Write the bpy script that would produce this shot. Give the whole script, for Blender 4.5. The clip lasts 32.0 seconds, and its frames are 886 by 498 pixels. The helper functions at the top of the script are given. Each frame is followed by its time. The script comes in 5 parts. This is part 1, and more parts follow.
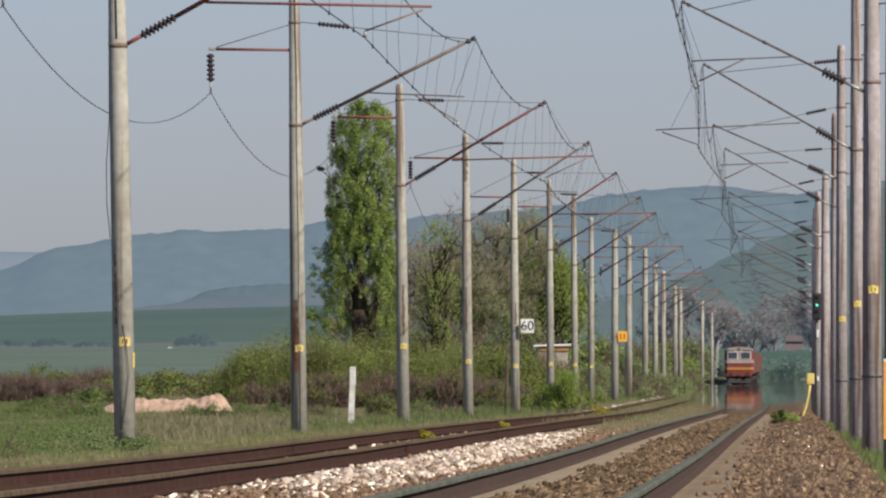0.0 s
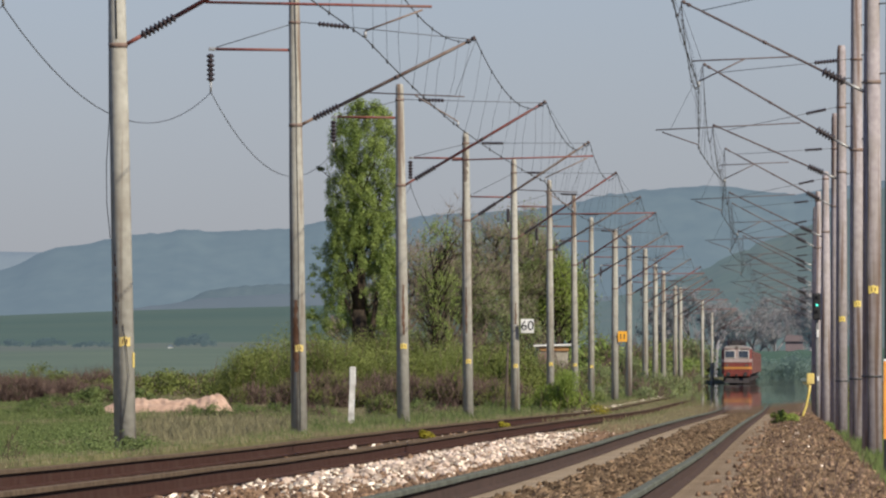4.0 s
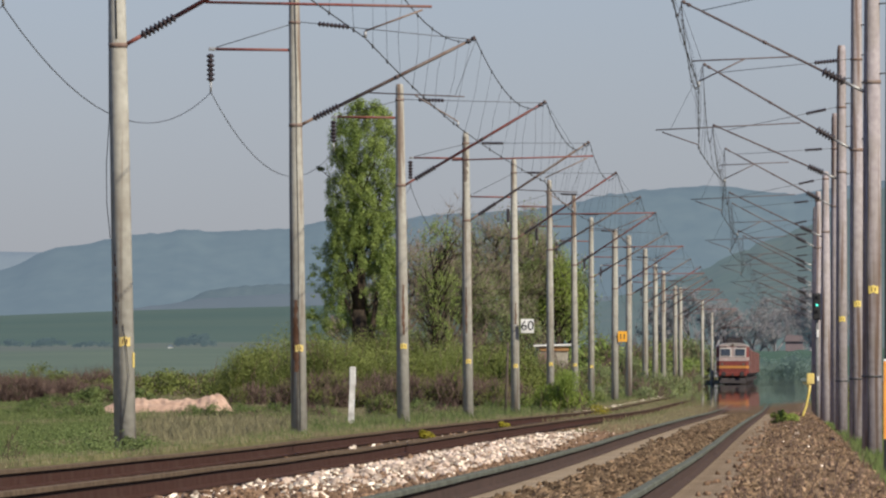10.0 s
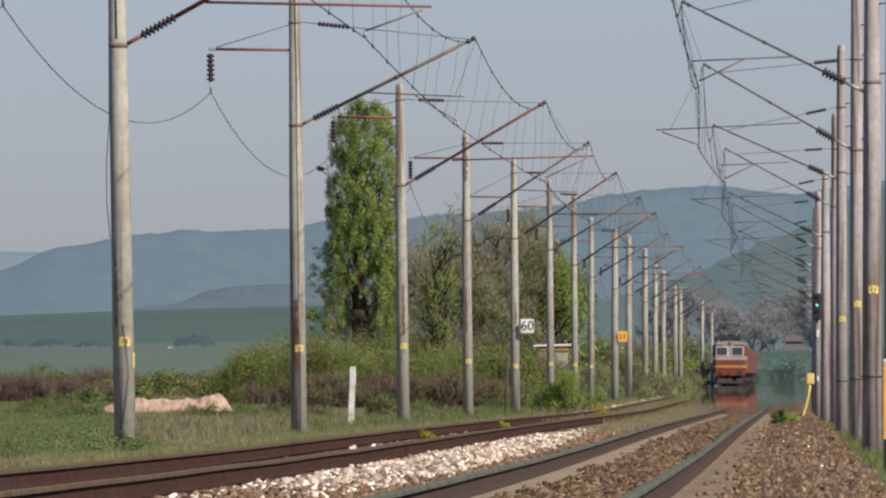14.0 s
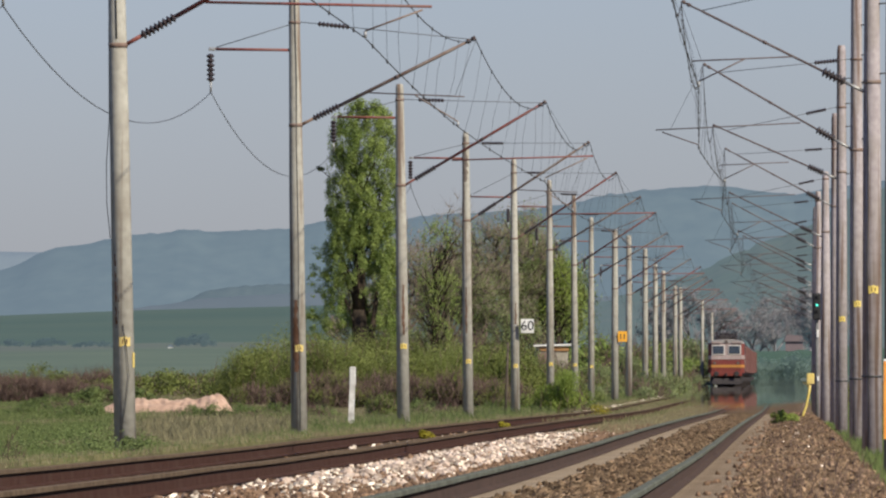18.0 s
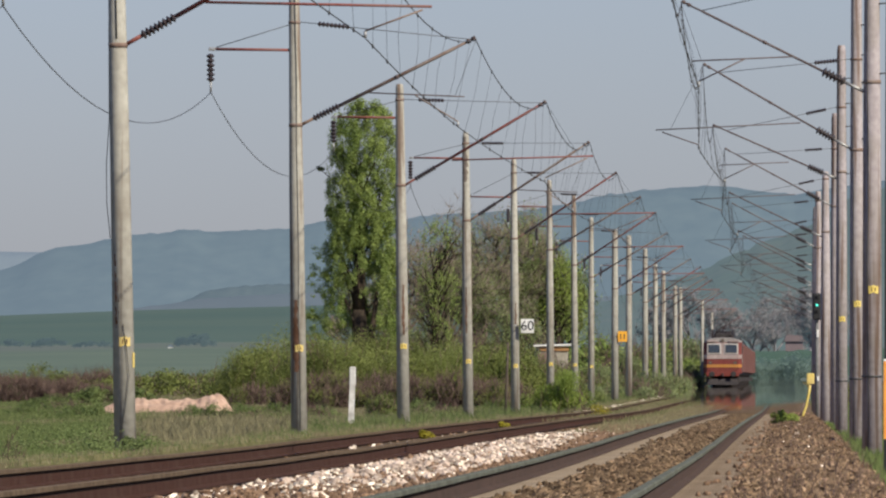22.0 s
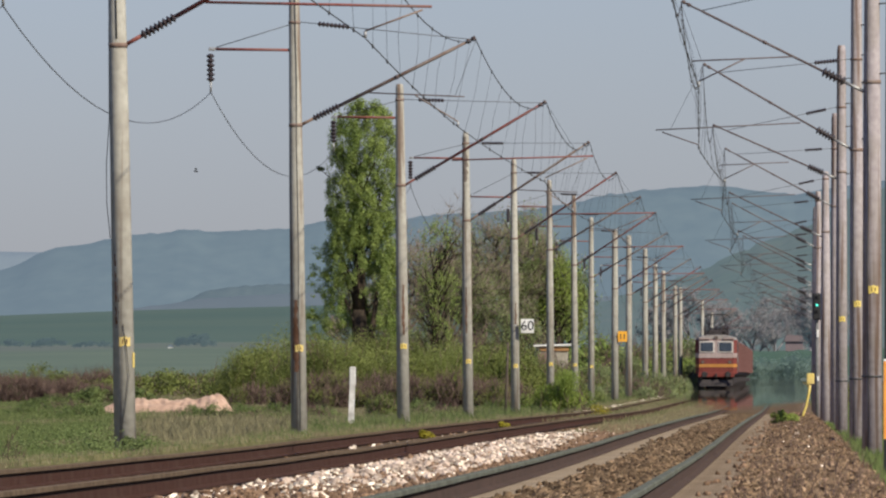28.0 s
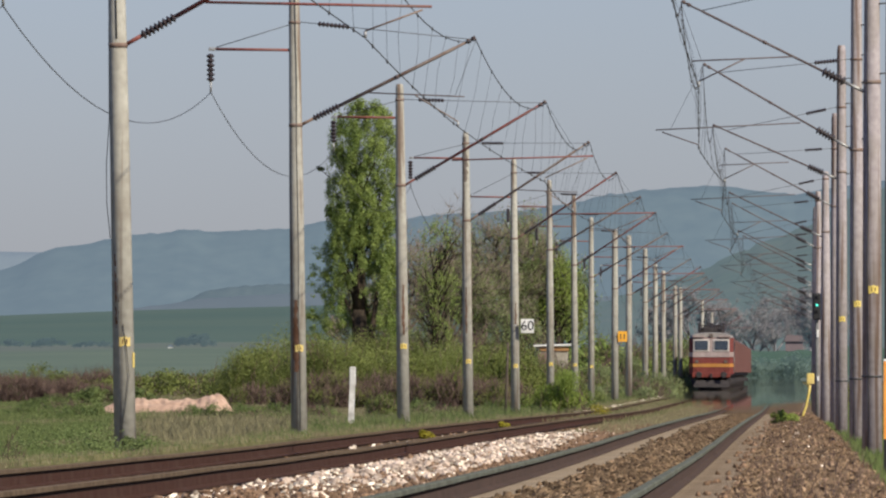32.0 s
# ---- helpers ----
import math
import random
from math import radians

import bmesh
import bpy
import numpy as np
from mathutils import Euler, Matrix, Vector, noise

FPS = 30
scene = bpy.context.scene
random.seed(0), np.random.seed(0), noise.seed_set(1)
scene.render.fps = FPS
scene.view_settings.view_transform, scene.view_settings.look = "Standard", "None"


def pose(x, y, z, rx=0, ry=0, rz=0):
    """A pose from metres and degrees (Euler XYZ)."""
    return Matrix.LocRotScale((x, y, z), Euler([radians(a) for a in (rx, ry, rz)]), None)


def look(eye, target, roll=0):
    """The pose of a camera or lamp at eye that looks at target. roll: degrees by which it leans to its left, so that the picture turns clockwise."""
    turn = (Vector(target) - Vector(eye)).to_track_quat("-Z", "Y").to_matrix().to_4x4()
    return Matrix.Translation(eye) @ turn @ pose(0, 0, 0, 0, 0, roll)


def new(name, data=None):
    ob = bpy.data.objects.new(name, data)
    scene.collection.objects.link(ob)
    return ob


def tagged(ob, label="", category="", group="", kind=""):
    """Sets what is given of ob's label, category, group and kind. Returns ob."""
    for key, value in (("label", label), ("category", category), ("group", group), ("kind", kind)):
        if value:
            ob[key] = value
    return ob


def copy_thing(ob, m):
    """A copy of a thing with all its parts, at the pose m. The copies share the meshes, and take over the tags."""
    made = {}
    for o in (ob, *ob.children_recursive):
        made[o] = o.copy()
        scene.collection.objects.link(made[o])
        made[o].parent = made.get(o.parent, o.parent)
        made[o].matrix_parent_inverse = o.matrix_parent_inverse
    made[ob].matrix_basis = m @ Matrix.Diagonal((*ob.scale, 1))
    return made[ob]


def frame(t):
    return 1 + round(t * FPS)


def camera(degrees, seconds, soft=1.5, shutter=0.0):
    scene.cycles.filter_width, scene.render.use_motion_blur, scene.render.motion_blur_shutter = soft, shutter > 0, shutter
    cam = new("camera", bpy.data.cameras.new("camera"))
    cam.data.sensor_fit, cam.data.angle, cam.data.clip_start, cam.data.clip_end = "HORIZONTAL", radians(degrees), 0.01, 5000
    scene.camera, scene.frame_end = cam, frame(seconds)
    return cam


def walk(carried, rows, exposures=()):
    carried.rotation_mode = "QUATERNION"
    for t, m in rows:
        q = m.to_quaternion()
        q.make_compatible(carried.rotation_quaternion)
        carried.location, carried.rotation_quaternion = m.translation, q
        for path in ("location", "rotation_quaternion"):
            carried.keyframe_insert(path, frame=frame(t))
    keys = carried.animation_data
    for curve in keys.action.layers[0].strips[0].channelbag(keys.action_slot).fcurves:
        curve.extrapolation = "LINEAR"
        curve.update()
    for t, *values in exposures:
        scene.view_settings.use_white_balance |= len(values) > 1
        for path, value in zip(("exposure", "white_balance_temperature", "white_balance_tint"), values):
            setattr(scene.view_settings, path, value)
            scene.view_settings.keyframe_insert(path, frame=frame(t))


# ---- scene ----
# The eye stands 0.55 m over the rails; the line runs along +y, z = 0 is the top of the nearest rail.
EYE = (0.0, 0.0, 0.55)
cam = camera(4.082, 32.0, soft=2.3)
AIM = look(EYE, (-28.09, 1000.0, 12.96))
walk(cam, [(0.0, AIM), (32.0, AIM)], exposures=[(0.0, 0.3), (32.0, 0.3)])

# ---- light ----
SUN_ELEV, SUN_AZ = 37.0, 135.0        # azimuth clockwise from +y: behind the eye, to the right
world = bpy.data.worlds.new("world")
scene.world = world
world.use_nodes = True
wn = world.node_tree.nodes
sky = wn.new("ShaderNodeTexSky")
sky.sky_type = 'NISHITA'
sky.sun_disc = False
sky.sun_elevation = radians(SUN_ELEV)
sky.sun_rotation = radians(SUN_AZ)
sky.air_density, sky.dust_density, sky.ozone_density = 1.0, 0.6, 4.0
tint = wn.new("ShaderNodeMixRGB")
tint.blend_type = 'MULTIPLY'
tint.inputs[0].default_value = 1.0
tint.inputs[2].default_value = (0.98, 0.98, 1.29, 1)      # thin spring haze takes the yellow out of the low sky
world.node_tree.links.new(sky.outputs[0], tint.inputs[1])
world.node_tree.links.new(tint.outputs[0], wn["Background"].inputs[0])
wn["Background"].inputs[1].default_value = 0.063
lamp = bpy.data.lights.new("sun", 'SUN')
lamp.energy, lamp.angle, lamp.color = 4.3, radians(0.6), (1.0, 0.915, 0.745)
sun = new("sun", lamp)
se, sa = radians(SUN_ELEV), radians(SUN_AZ)
sun.matrix_world = look((math.sin(sa) * math.cos(se) * 200, math.cos(sa) * math.cos(se) * 200, math.sin(se) * 200), (0, 0, 0))


# ---- materials ----
def mat(name, a, b, scale=6.0, rough=0.8, metal=0.0, bump=0.2, c=None, coarse=0.6, island=0.0, obj=0.0, spec=0.3, glow=None):
    """Base colour between a and b by fine noise, towards c by broad stains; island and obj vary the value from piece to piece."""
    m = bpy.data.materials.new(name)
    m.use_nodes = True
    n, l = m.node_tree.nodes, m.node_tree.links
    p = n["Principled BSDF"]
    p.inputs["Roughness"].default_value, p.inputs["Metallic"].default_value = rough, metal
    p.inputs["Specular IOR Level"].default_value = spec
    co = n.new("ShaderNodeTexCoord")
    fine = n.new("ShaderNodeTexNoise")
    fine.inputs["Scale"].default_value, fine.inputs["Detail"].default_value = scale, 4.0
    l.new(co.outputs["Object"], fine.inputs["Vector"])
    ramp = n.new("ShaderNodeValToRGB")
    ramp.color_ramp.elements[0].position, ramp.color_ramp.elements[1].position = 0.32, 0.68
    ramp.color_ramp.elements[0].color, ramp.color_ramp.elements[1].color = (*a, 1), (*b, 1)
    l.new(fine.outputs["Fac"], ramp.inputs["Fac"])
    colour = ramp.outputs["Color"]
    if c:
        broad = n.new("ShaderNodeTexNoise")
        broad.inputs["Scale"].default_value, broad.inputs["Detail"].default_value = scale * 0.13, 3.0
        l.new(co.outputs["Object"], broad.inputs["Vector"])
        r2 = n.new("ShaderNodeValToRGB")
        r2.color_ramp.elements[0].position, r2.color_ramp.elements[1].position = 0.45, 0.65
        r2.color_ramp.elements[1].color = (coarse, coarse, coarse, 1)
        r2.color_ramp.elements[0].color = (0, 0, 0, 1)
        l.new(broad.outputs["Fac"], r2.inputs["Fac"])
        mx = n.new("ShaderNodeMixRGB")
        mx.inputs[2].default_value = (*c, 1)
        l.new(r2.outputs["Color"], mx.inputs[0])
        l.new(colour, mx.inputs[1])
        colour = mx.outputs[0]
    for amount, node, socket in ((island, "ShaderNodeNewGeometry", "Random Per Island"), (obj, "ShaderNodeObjectInfo", "Random")):
        if amount:
            src = n.new(node)
            mr = n.new("ShaderNodeMapRange")
            mr.inputs["To Min"].default_value, mr.inputs["To Max"].default_value = 1 - amount, 1 + amount
            l.new(src.outputs[socket], mr.inputs["Value"])
            hs = n.new("ShaderNodeHueSaturation")
            l.new(mr.outputs[0], hs.inputs["Value"])
            l.new(colour, hs.inputs["Color"])
            colour = hs.outputs[0]
    l.new(colour, p.inputs["Base Color"])
    if bump:
        bp = n.new("ShaderNodeBump")
        bp.inputs["Strength"].default_value, bp.inputs["Distance"].default_value = bump, 0.02
        l.new(fine.outputs["Fac"], bp.inputs["Height"])
        l.new(bp.outputs[0], p.inputs["Normal"])
    # emission: the signal lamp, and painted air haze on distant surfaces
    if glow:
        p.inputs["Emission Color"].default_value = (*glow[:3], 1)
        p.inputs["Emission Strength"].default_value = glow[3]
    return m


def leafy(name, a, b, island=0.35, trans=0.28):
    m = mat(name, a, b, scale=0.8, rough=0.6, bump=0, island=island, spec=0.25)
    n, l = m.node_tree.nodes, m.node_tree.links
    p = n["Principled BSDF"]
    t = n.new("ShaderNodeBsdfTranslucent")
    l.new(p.inputs["Base Color"].links[0].from_socket, t.inputs["Color"])
    mx = n.new("ShaderNodeMixShader")
    mx.inputs[0].default_value = trans
    l.new(p.outputs[0], mx.inputs[1])
    l.new(t.outputs[0], mx.inputs[2])
    l.new(mx.outputs[0], n["Material Output"].inputs["Surface"])
    return m


def pole_material(a=(0.352, 0.338, 0.292), b=(0.46, 0.444, 0.385)):
    """Cast concrete, streaked with rust and dirt along its length."""
    m = mat("mast_concrete", a, b, scale=9, spec=0.03, rough=0.9, bump=0.3, c=(0.27, 0.24, 0.20), obj=0.08)
    n, l = m.node_tree.nodes, m.node_tree.links
    p = n["Principled BSDF"]
    base = p.inputs["Base Color"].links[0].from_socket
    co = n.new("ShaderNodeTexCoord")
    mp = n.new("ShaderNodeMapping")
    mp.inputs["Scale"].default_value = (8.0, 8.0, 0.28)
    l.new(co.outputs["Object"], mp.inputs["Vector"])
    info = n.new("ShaderNodeObjectInfo")
    add = n.new("ShaderNodeVectorMath")
    sc = n.new("ShaderNodeVectorMath")
    sc.operation = 'SCALE'
    sc.inputs[0].default_value = (17.0, 5.0, 29.0)
    l.new(info.outputs["Random"], sc.inputs["Scale"])
    l.new(mp.outputs[0], add.inputs[0])
    l.new(sc.outputs[0], add.inputs[1])
    nz = n.new("ShaderNodeTexNoise")
    nz.inputs["Scale"].default_value, nz.inputs["Detail"].default_value = 1.0, 3.0
    l.new(add.outputs[0], nz.inputs["Vector"])
    r = n.new("ShaderNodeValToRGB")
    r.color_ramp.elements[0].position, r.color_ramp.elements[1].position = 0.53, 0.66
    r.color_ramp.elements[1].color = (0.8, 0.8, 0.8, 1)
    r.color_ramp.elements[0].color = (0, 0, 0, 1)
    l.new(nz.outputs["Fac"], r.inputs["Fac"])
    mx = n.new("ShaderNodeMixRGB")
    mx.inputs[2].default_value = (0.15, 0.09, 0.06, 1)
    l.new(r.outputs[0], mx.inputs[0])
    l.new(base, mx.inputs[1])
    l.new(mx.outputs[0], p.inputs["Base Color"])
    return m


CONCRETE = pole_material()
CONCRETE_GREY = pole_material((0.335, 0.297, 0.302), (0.44, 0.392, 0.398))
RUST = mat("rust_run", (0.07, 0.035, 0.022), (0.16, 0.09, 0.06), scale=7, spec=0.03, rough=1.0, c=(0.22, 0.15, 0.11))
SOOT = mat("weathered_concrete", (0.13, 0.11, 0.095), (0.25, 0.215, 0.185), scale=7, spec=0.03, rough=1.0, c=(0.17, 0.13, 0.105))
RED_PAINT = mat("red_oxide_paint", (0.175, 0.05, 0.042), (0.245, 0.08, 0.066), scale=12, rough=0.65, c=(0.17, 0.11, 0.095), coarse=0.8)
RUSTY_TUBE = mat("weathered_tube", (0.16, 0.10, 0.08), (0.24, 0.17, 0.13), scale=10, rough=0.7, c=(0.30, 0.27, 0.24))
DARK_TUBE = mat("dark_weathered_tube", (0.06, 0.043, 0.042), (0.115, 0.085, 0.082), scale=10, rough=0.7, spec=0.2, c=(0.19, 0.16, 0.155))
INSULATOR = mat("dark_porcelain", (0.035, 0.03, 0.035), (0.06, 0.045, 0.045), scale=10, rough=0.3, bump=0)
WIRE = mat("wire_metal", (0.06, 0.06, 0.06), (0.10, 0.10, 0.10), rough=0.6, metal=0.4, bump=0)
STEEL = mat("galvanised_steel", (0.30, 0.30, 0.30), (0.42, 0.42, 0.41), rough=0.5, metal=0.5, bump=0.1)
YELLOW = mat("yellow_paint", (0.62, 0.46, 0.10), (0.76, 0.60, 0.18), scale=20, rough=0.6, c=(0.58, 0.44, 0.20))
SIGN_ORANGE = mat("orange_yellow_paint", (0.78, 0.36, 0.03), (0.86, 0.46, 0.05), scale=20, rough=0.6, c=(0.7, 0.32, 0.04))
ORANGE = mat("orange_paint", (0.86, 0.33, 0.06), (0.92, 0.40, 0.09), scale=20, rough=0.6, c=(0.7, 0.22, 0.05))
WHITE = mat("white_paint", (0.70, 0.69, 0.66), (0.80, 0.79, 0.76), scale=14, rough=0.6, c=(0.60, 0.57, 0.52))
BLACK = mat("black_paint", (0.015, 0.015, 0.016), (0.03, 0.03, 0.03), rough=0.6, bump=0.05)
RAIL_SIDE = mat("rusty_rail", (0.050, 0.025, 0.019), (0.080, 0.041, 0.031), scale=14, spec=0.03, rough=0.9, c=(0.085, 0.052, 0.042))
RAIL_TOP = mat("dull_rail_tread", (0.095, 0.068, 0.046), (0.165, 0.122, 0.082), spec=0.03, scale=6, rough=0.85, bump=0.1, c=(0.11, 0.075, 0.05))
RAIL_SIDE_USED = mat("greasy_rail", (0.066, 0.046, 0.039), (0.10, 0.072, 0.061), scale=14, spec=0.03, rough=0.9, c=(0.105, 0.070, 0.058))
RAIL_TOP_USED = mat("rail_tread", (0.105, 0.112, 0.09), (0.17, 0.178, 0.145), spec=0.02, scale=6, rough=0.9, bump=0.1, c=(0.085, 0.085, 0.07))
# painted shade for the underside of the rail head and upper web
RAIL_HEAD_SHADE = mat("rail_head_shade", (0.03, 0.02, 0.016), (0.05, 0.034, 0.026), scale=9, spec=0.03, rough=0.9, bump=0.1)
SLEEPER = mat("sleeper_concrete", (0.26, 0.205, 0.15), (0.35, 0.285, 0.215), scale=12, spec=0.03, rough=0.95, c=(0.16, 0.115, 0.08), obj=0.12)
STONE = mat("brown_ballast", (0.15, 0.094, 0.06), (0.30, 0.20, 0.135), scale=5, spec=0.03, rough=0.95, island=0.42, bump=0.3, c=(0.13, 0.075, 0.045))
STONE_DARK = mat("dull_ballast", (0.10, 0.068, 0.042), (0.21, 0.15, 0.095), scale=5, spec=0.03, rough=0.95, island=0.6, bump=0.3, c=(0.085, 0.048, 0.03))
STONE_PALE = mat("pale_ballast", (0.32, 0.205, 0.14), (0.97, 0.87, 0.72), scale=5, spec=0.03, rough=0.9, island=0.8, bump=0.3)
STONE_ONE = mat("brown_stone", (0.14, 0.09, 0.056), (0.26, 0.18, 0.118), scale=5, spec=0.03, rough=0.95, obj=0.45, bump=0.3)
STONE_ONE_PALE = mat("pale_stone", (0.40, 0.30, 0.23), (0.62, 0.51, 0.43), scale=5, spec=0.03, rough=0.9, obj=0.4, bump=0.3)
BED = mat("ballast_bed", (0.085, 0.058, 0.036), (0.19, 0.135, 0.085), scale=14, spec=0.03, rough=1.0, bump=1.0, c=(0.14, 0.10, 0.07))
GROUND = mat("meadow_soil", (0.095, 0.098, 0.04), (0.165, 0.15, 0.072), scale=0.8, spec=0.03, rough=1.0, bump=0.6, c=(0.10, 0.08, 0.05))
GRASS = leafy("meadow_grass", (0.09, 0.125, 0.04), (0.158, 0.184, 0.066), 0.45)
DRY_GRASS = leafy("dry_grass", (0.165, 0.15, 0.082), (0.28, 0.247, 0.139), 0.4)
LEAF_POPLAR = leafy("poplar_leaf", (0.17, 0.238, 0.056), (0.30, 0.365, 0.105), 0.4, 0.34)
LEAF_BUSH = leafy("bush_leaf", (0.145, 0.18, 0.052), (0.225, 0.258, 0.082), 0.35, 0.38)
LEAF_LIME = leafy("fresh_leaf", (0.158, 0.222, 0.038), (0.24, 0.30, 0.066), 0.4, 0.32)
LEAF_FRESH = leafy("lime_leaf", (0.205, 0.285, 0.05), (0.30, 0.37, 0.085), 0.3, 0.42)
LEAF_WEED = leafy("weed_leaf", (0.115, 0.165, 0.05), (0.19, 0.235, 0.08), 0.3, 0.35)
LEAF_HEDGE = leafy("hedge_leaf", (0.155, 0.19, 0.048), (0.245, 0.275, 0.078), 0.26, 0.36)
LEAF_DARK = leafy("deep_leaf", (0.09, 0.12, 0.045), (0.15, 0.18, 0.07), 0.45, 0.28)
FLOWER = leafy("yellow_bloom", (0.28, 0.26, 0.03), (0.45, 0.38, 0.04), 0.3)
# the faint blue glow of these far leaves is painted distance haze
LEAF_FAR = mat("haze_glow_leaf", (0.03, 0.05, 0.045), (0.05, 0.07, 0.06), scale=0.5, rough=1.0, spec=0.03, bump=0, island=0.2, glow=(0.050, 0.072, 0.085, 1.0))
# haze mixed into the leaf colour: both paler than the near foliage
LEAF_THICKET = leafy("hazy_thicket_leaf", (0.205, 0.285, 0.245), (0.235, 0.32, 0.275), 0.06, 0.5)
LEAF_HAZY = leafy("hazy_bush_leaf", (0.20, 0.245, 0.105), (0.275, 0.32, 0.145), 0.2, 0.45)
LITTER = leafy("dead_leaf", (0.17, 0.108, 0.058), (0.36, 0.25, 0.155), 0.6, 0.2)
LEAF_SPARSE = leafy("budding_leaf", (0.16, 0.20, 0.07), (0.25, 0.29, 0.112), 0.35, 0.38)
TWIG_GREY = mat("grey_brown_twig", (0.15, 0.118, 0.095), (0.235, 0.19, 0.155), scale=4, spec=0.03, rough=1.0, bump=0, island=0.35)
# twig colour lightened and greyed to carry the haze of distance
TWIG_HAZE = mat("haze_grey_twig", (0.19, 0.185, 0.198), (0.235, 0.228, 0.24), scale=0.5, spec=0.03, rough=1.0, bump=0, island=0.15, obj=0.1)
TWIG = mat("bare_twig", (0.066, 0.045, 0.038), (0.118, 0.084, 0.070), scale=4, spec=0.03, rough=1.0, bump=0, island=0.4)
BARK = mat("bark", (0.03, 0.023, 0.018), (0.07, 0.055, 0.042), scale=5, spec=0.03, rough=1.0, bump=0.8)
BARK_PALE = mat("grey_bark", (0.085, 0.068, 0.055), (0.15, 0.122, 0.098), scale=5, spec=0.03, rough=1.0, bump=0.6)
SAND = mat("pale_sand", (0.47, 0.31, 0.225), (0.59, 0.415, 0.31), scale=3, spec=0.03, rough=1.0, bump=0.8, c=(0.42, 0.28, 0.20))
# glow in these distant slopes is air haze put into the material
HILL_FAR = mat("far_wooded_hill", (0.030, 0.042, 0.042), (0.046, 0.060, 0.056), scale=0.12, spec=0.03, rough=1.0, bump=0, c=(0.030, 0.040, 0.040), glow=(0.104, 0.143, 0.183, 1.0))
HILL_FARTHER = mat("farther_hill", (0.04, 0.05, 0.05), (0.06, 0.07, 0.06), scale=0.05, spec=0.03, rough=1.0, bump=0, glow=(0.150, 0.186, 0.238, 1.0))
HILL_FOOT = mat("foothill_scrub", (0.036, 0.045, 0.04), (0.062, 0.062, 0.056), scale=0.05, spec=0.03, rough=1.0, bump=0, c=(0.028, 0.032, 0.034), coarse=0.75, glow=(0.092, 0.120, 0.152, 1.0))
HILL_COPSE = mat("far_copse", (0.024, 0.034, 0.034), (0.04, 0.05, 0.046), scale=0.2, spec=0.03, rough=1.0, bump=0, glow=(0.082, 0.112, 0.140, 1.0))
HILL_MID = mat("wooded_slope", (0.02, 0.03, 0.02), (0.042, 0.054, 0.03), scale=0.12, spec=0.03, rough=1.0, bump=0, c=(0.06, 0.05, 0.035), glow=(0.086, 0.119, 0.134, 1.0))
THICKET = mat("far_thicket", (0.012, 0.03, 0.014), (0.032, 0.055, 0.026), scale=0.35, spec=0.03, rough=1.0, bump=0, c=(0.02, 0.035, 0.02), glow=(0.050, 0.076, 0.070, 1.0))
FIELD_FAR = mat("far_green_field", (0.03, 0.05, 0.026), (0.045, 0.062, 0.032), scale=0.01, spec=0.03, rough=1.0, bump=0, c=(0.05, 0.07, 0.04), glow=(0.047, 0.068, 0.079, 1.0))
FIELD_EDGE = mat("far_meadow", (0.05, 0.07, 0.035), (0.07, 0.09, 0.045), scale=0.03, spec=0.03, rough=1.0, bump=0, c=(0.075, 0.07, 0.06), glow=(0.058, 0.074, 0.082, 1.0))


# ---- mesh helpers ----
def part(name, bm, material, parent=None, label=""):
    me = bpy.data.meshes.new(name)
    bm.to_mesh(me)
    bm.free()
    for m in (material if isinstance(material, (list, tuple)) else [material]):
        me.materials.append(m)
    ob = new(name, me)
    ob.parent = parent
    return tagged(ob, label)


def empty(name, m=None, label="", category="", group="", kind=""):
    ob = new(name)
    ob.empty_display_size = 0.2
    if m is not None:
        ob.matrix_basis = m
    return tagged(ob, label, category, group, kind)


def mesh_np(name, verts, faces, material, parent=None):
    """A mesh object from arrays; all faces have the same number of corners."""
    verts, faces = np.asarray(verts, dtype=np.float32), np.asarray(faces, dtype=np.int32)
    me = bpy.data.meshes.new(name)
    k = faces.shape[1]
    me.vertices.add(len(verts))
    me.vertices.foreach_set("co", verts.ravel())
    me.loops.add(faces.size)
    me.loops.foreach_set("vertex_index", faces.ravel())
    me.polygons.add(len(faces))
    me.polygons.foreach_set("loop_start", np.arange(len(faces), dtype=np.int32) * k)
    me.update(calc_edges=True)
    me.validate()
    me.materials.append(material)
    ob = new(name, me)
    ob.parent = parent
    return ob


def lathe(bm, a, b, profile, n=8, smooth=True):
    """A turned body from a to b: profile of (share of the way, radius)."""
    a, b = Vector(a), Vector(b)
    q = (b - a).to_track_quat("Z", "Y")
    rings = []
    for t, r in profile:
        c = a.lerp(b, t)
        rings.append([bm.verts.new(c + q @ Vector((r * math.cos(2 * math.pi * i / n), r * math.sin(2 * math.pi * i / n), 0))) for i in range(n)])
    for r0, r1 in zip(rings, rings[1:]):
        for i in range(n):
            f = bm.faces.new((r0[i], r0[(i + 1) % n], r1[(i + 1) % n], r1[i]))
            f.smooth = smooth
    bm.faces.new(rings[0][::-1])
    bm.faces.new(rings[-1])
    return bm


def rod(a, b, r, n=6):
    return lathe(bmesh.new(), a, b, [(0, r), (1, r)], n)


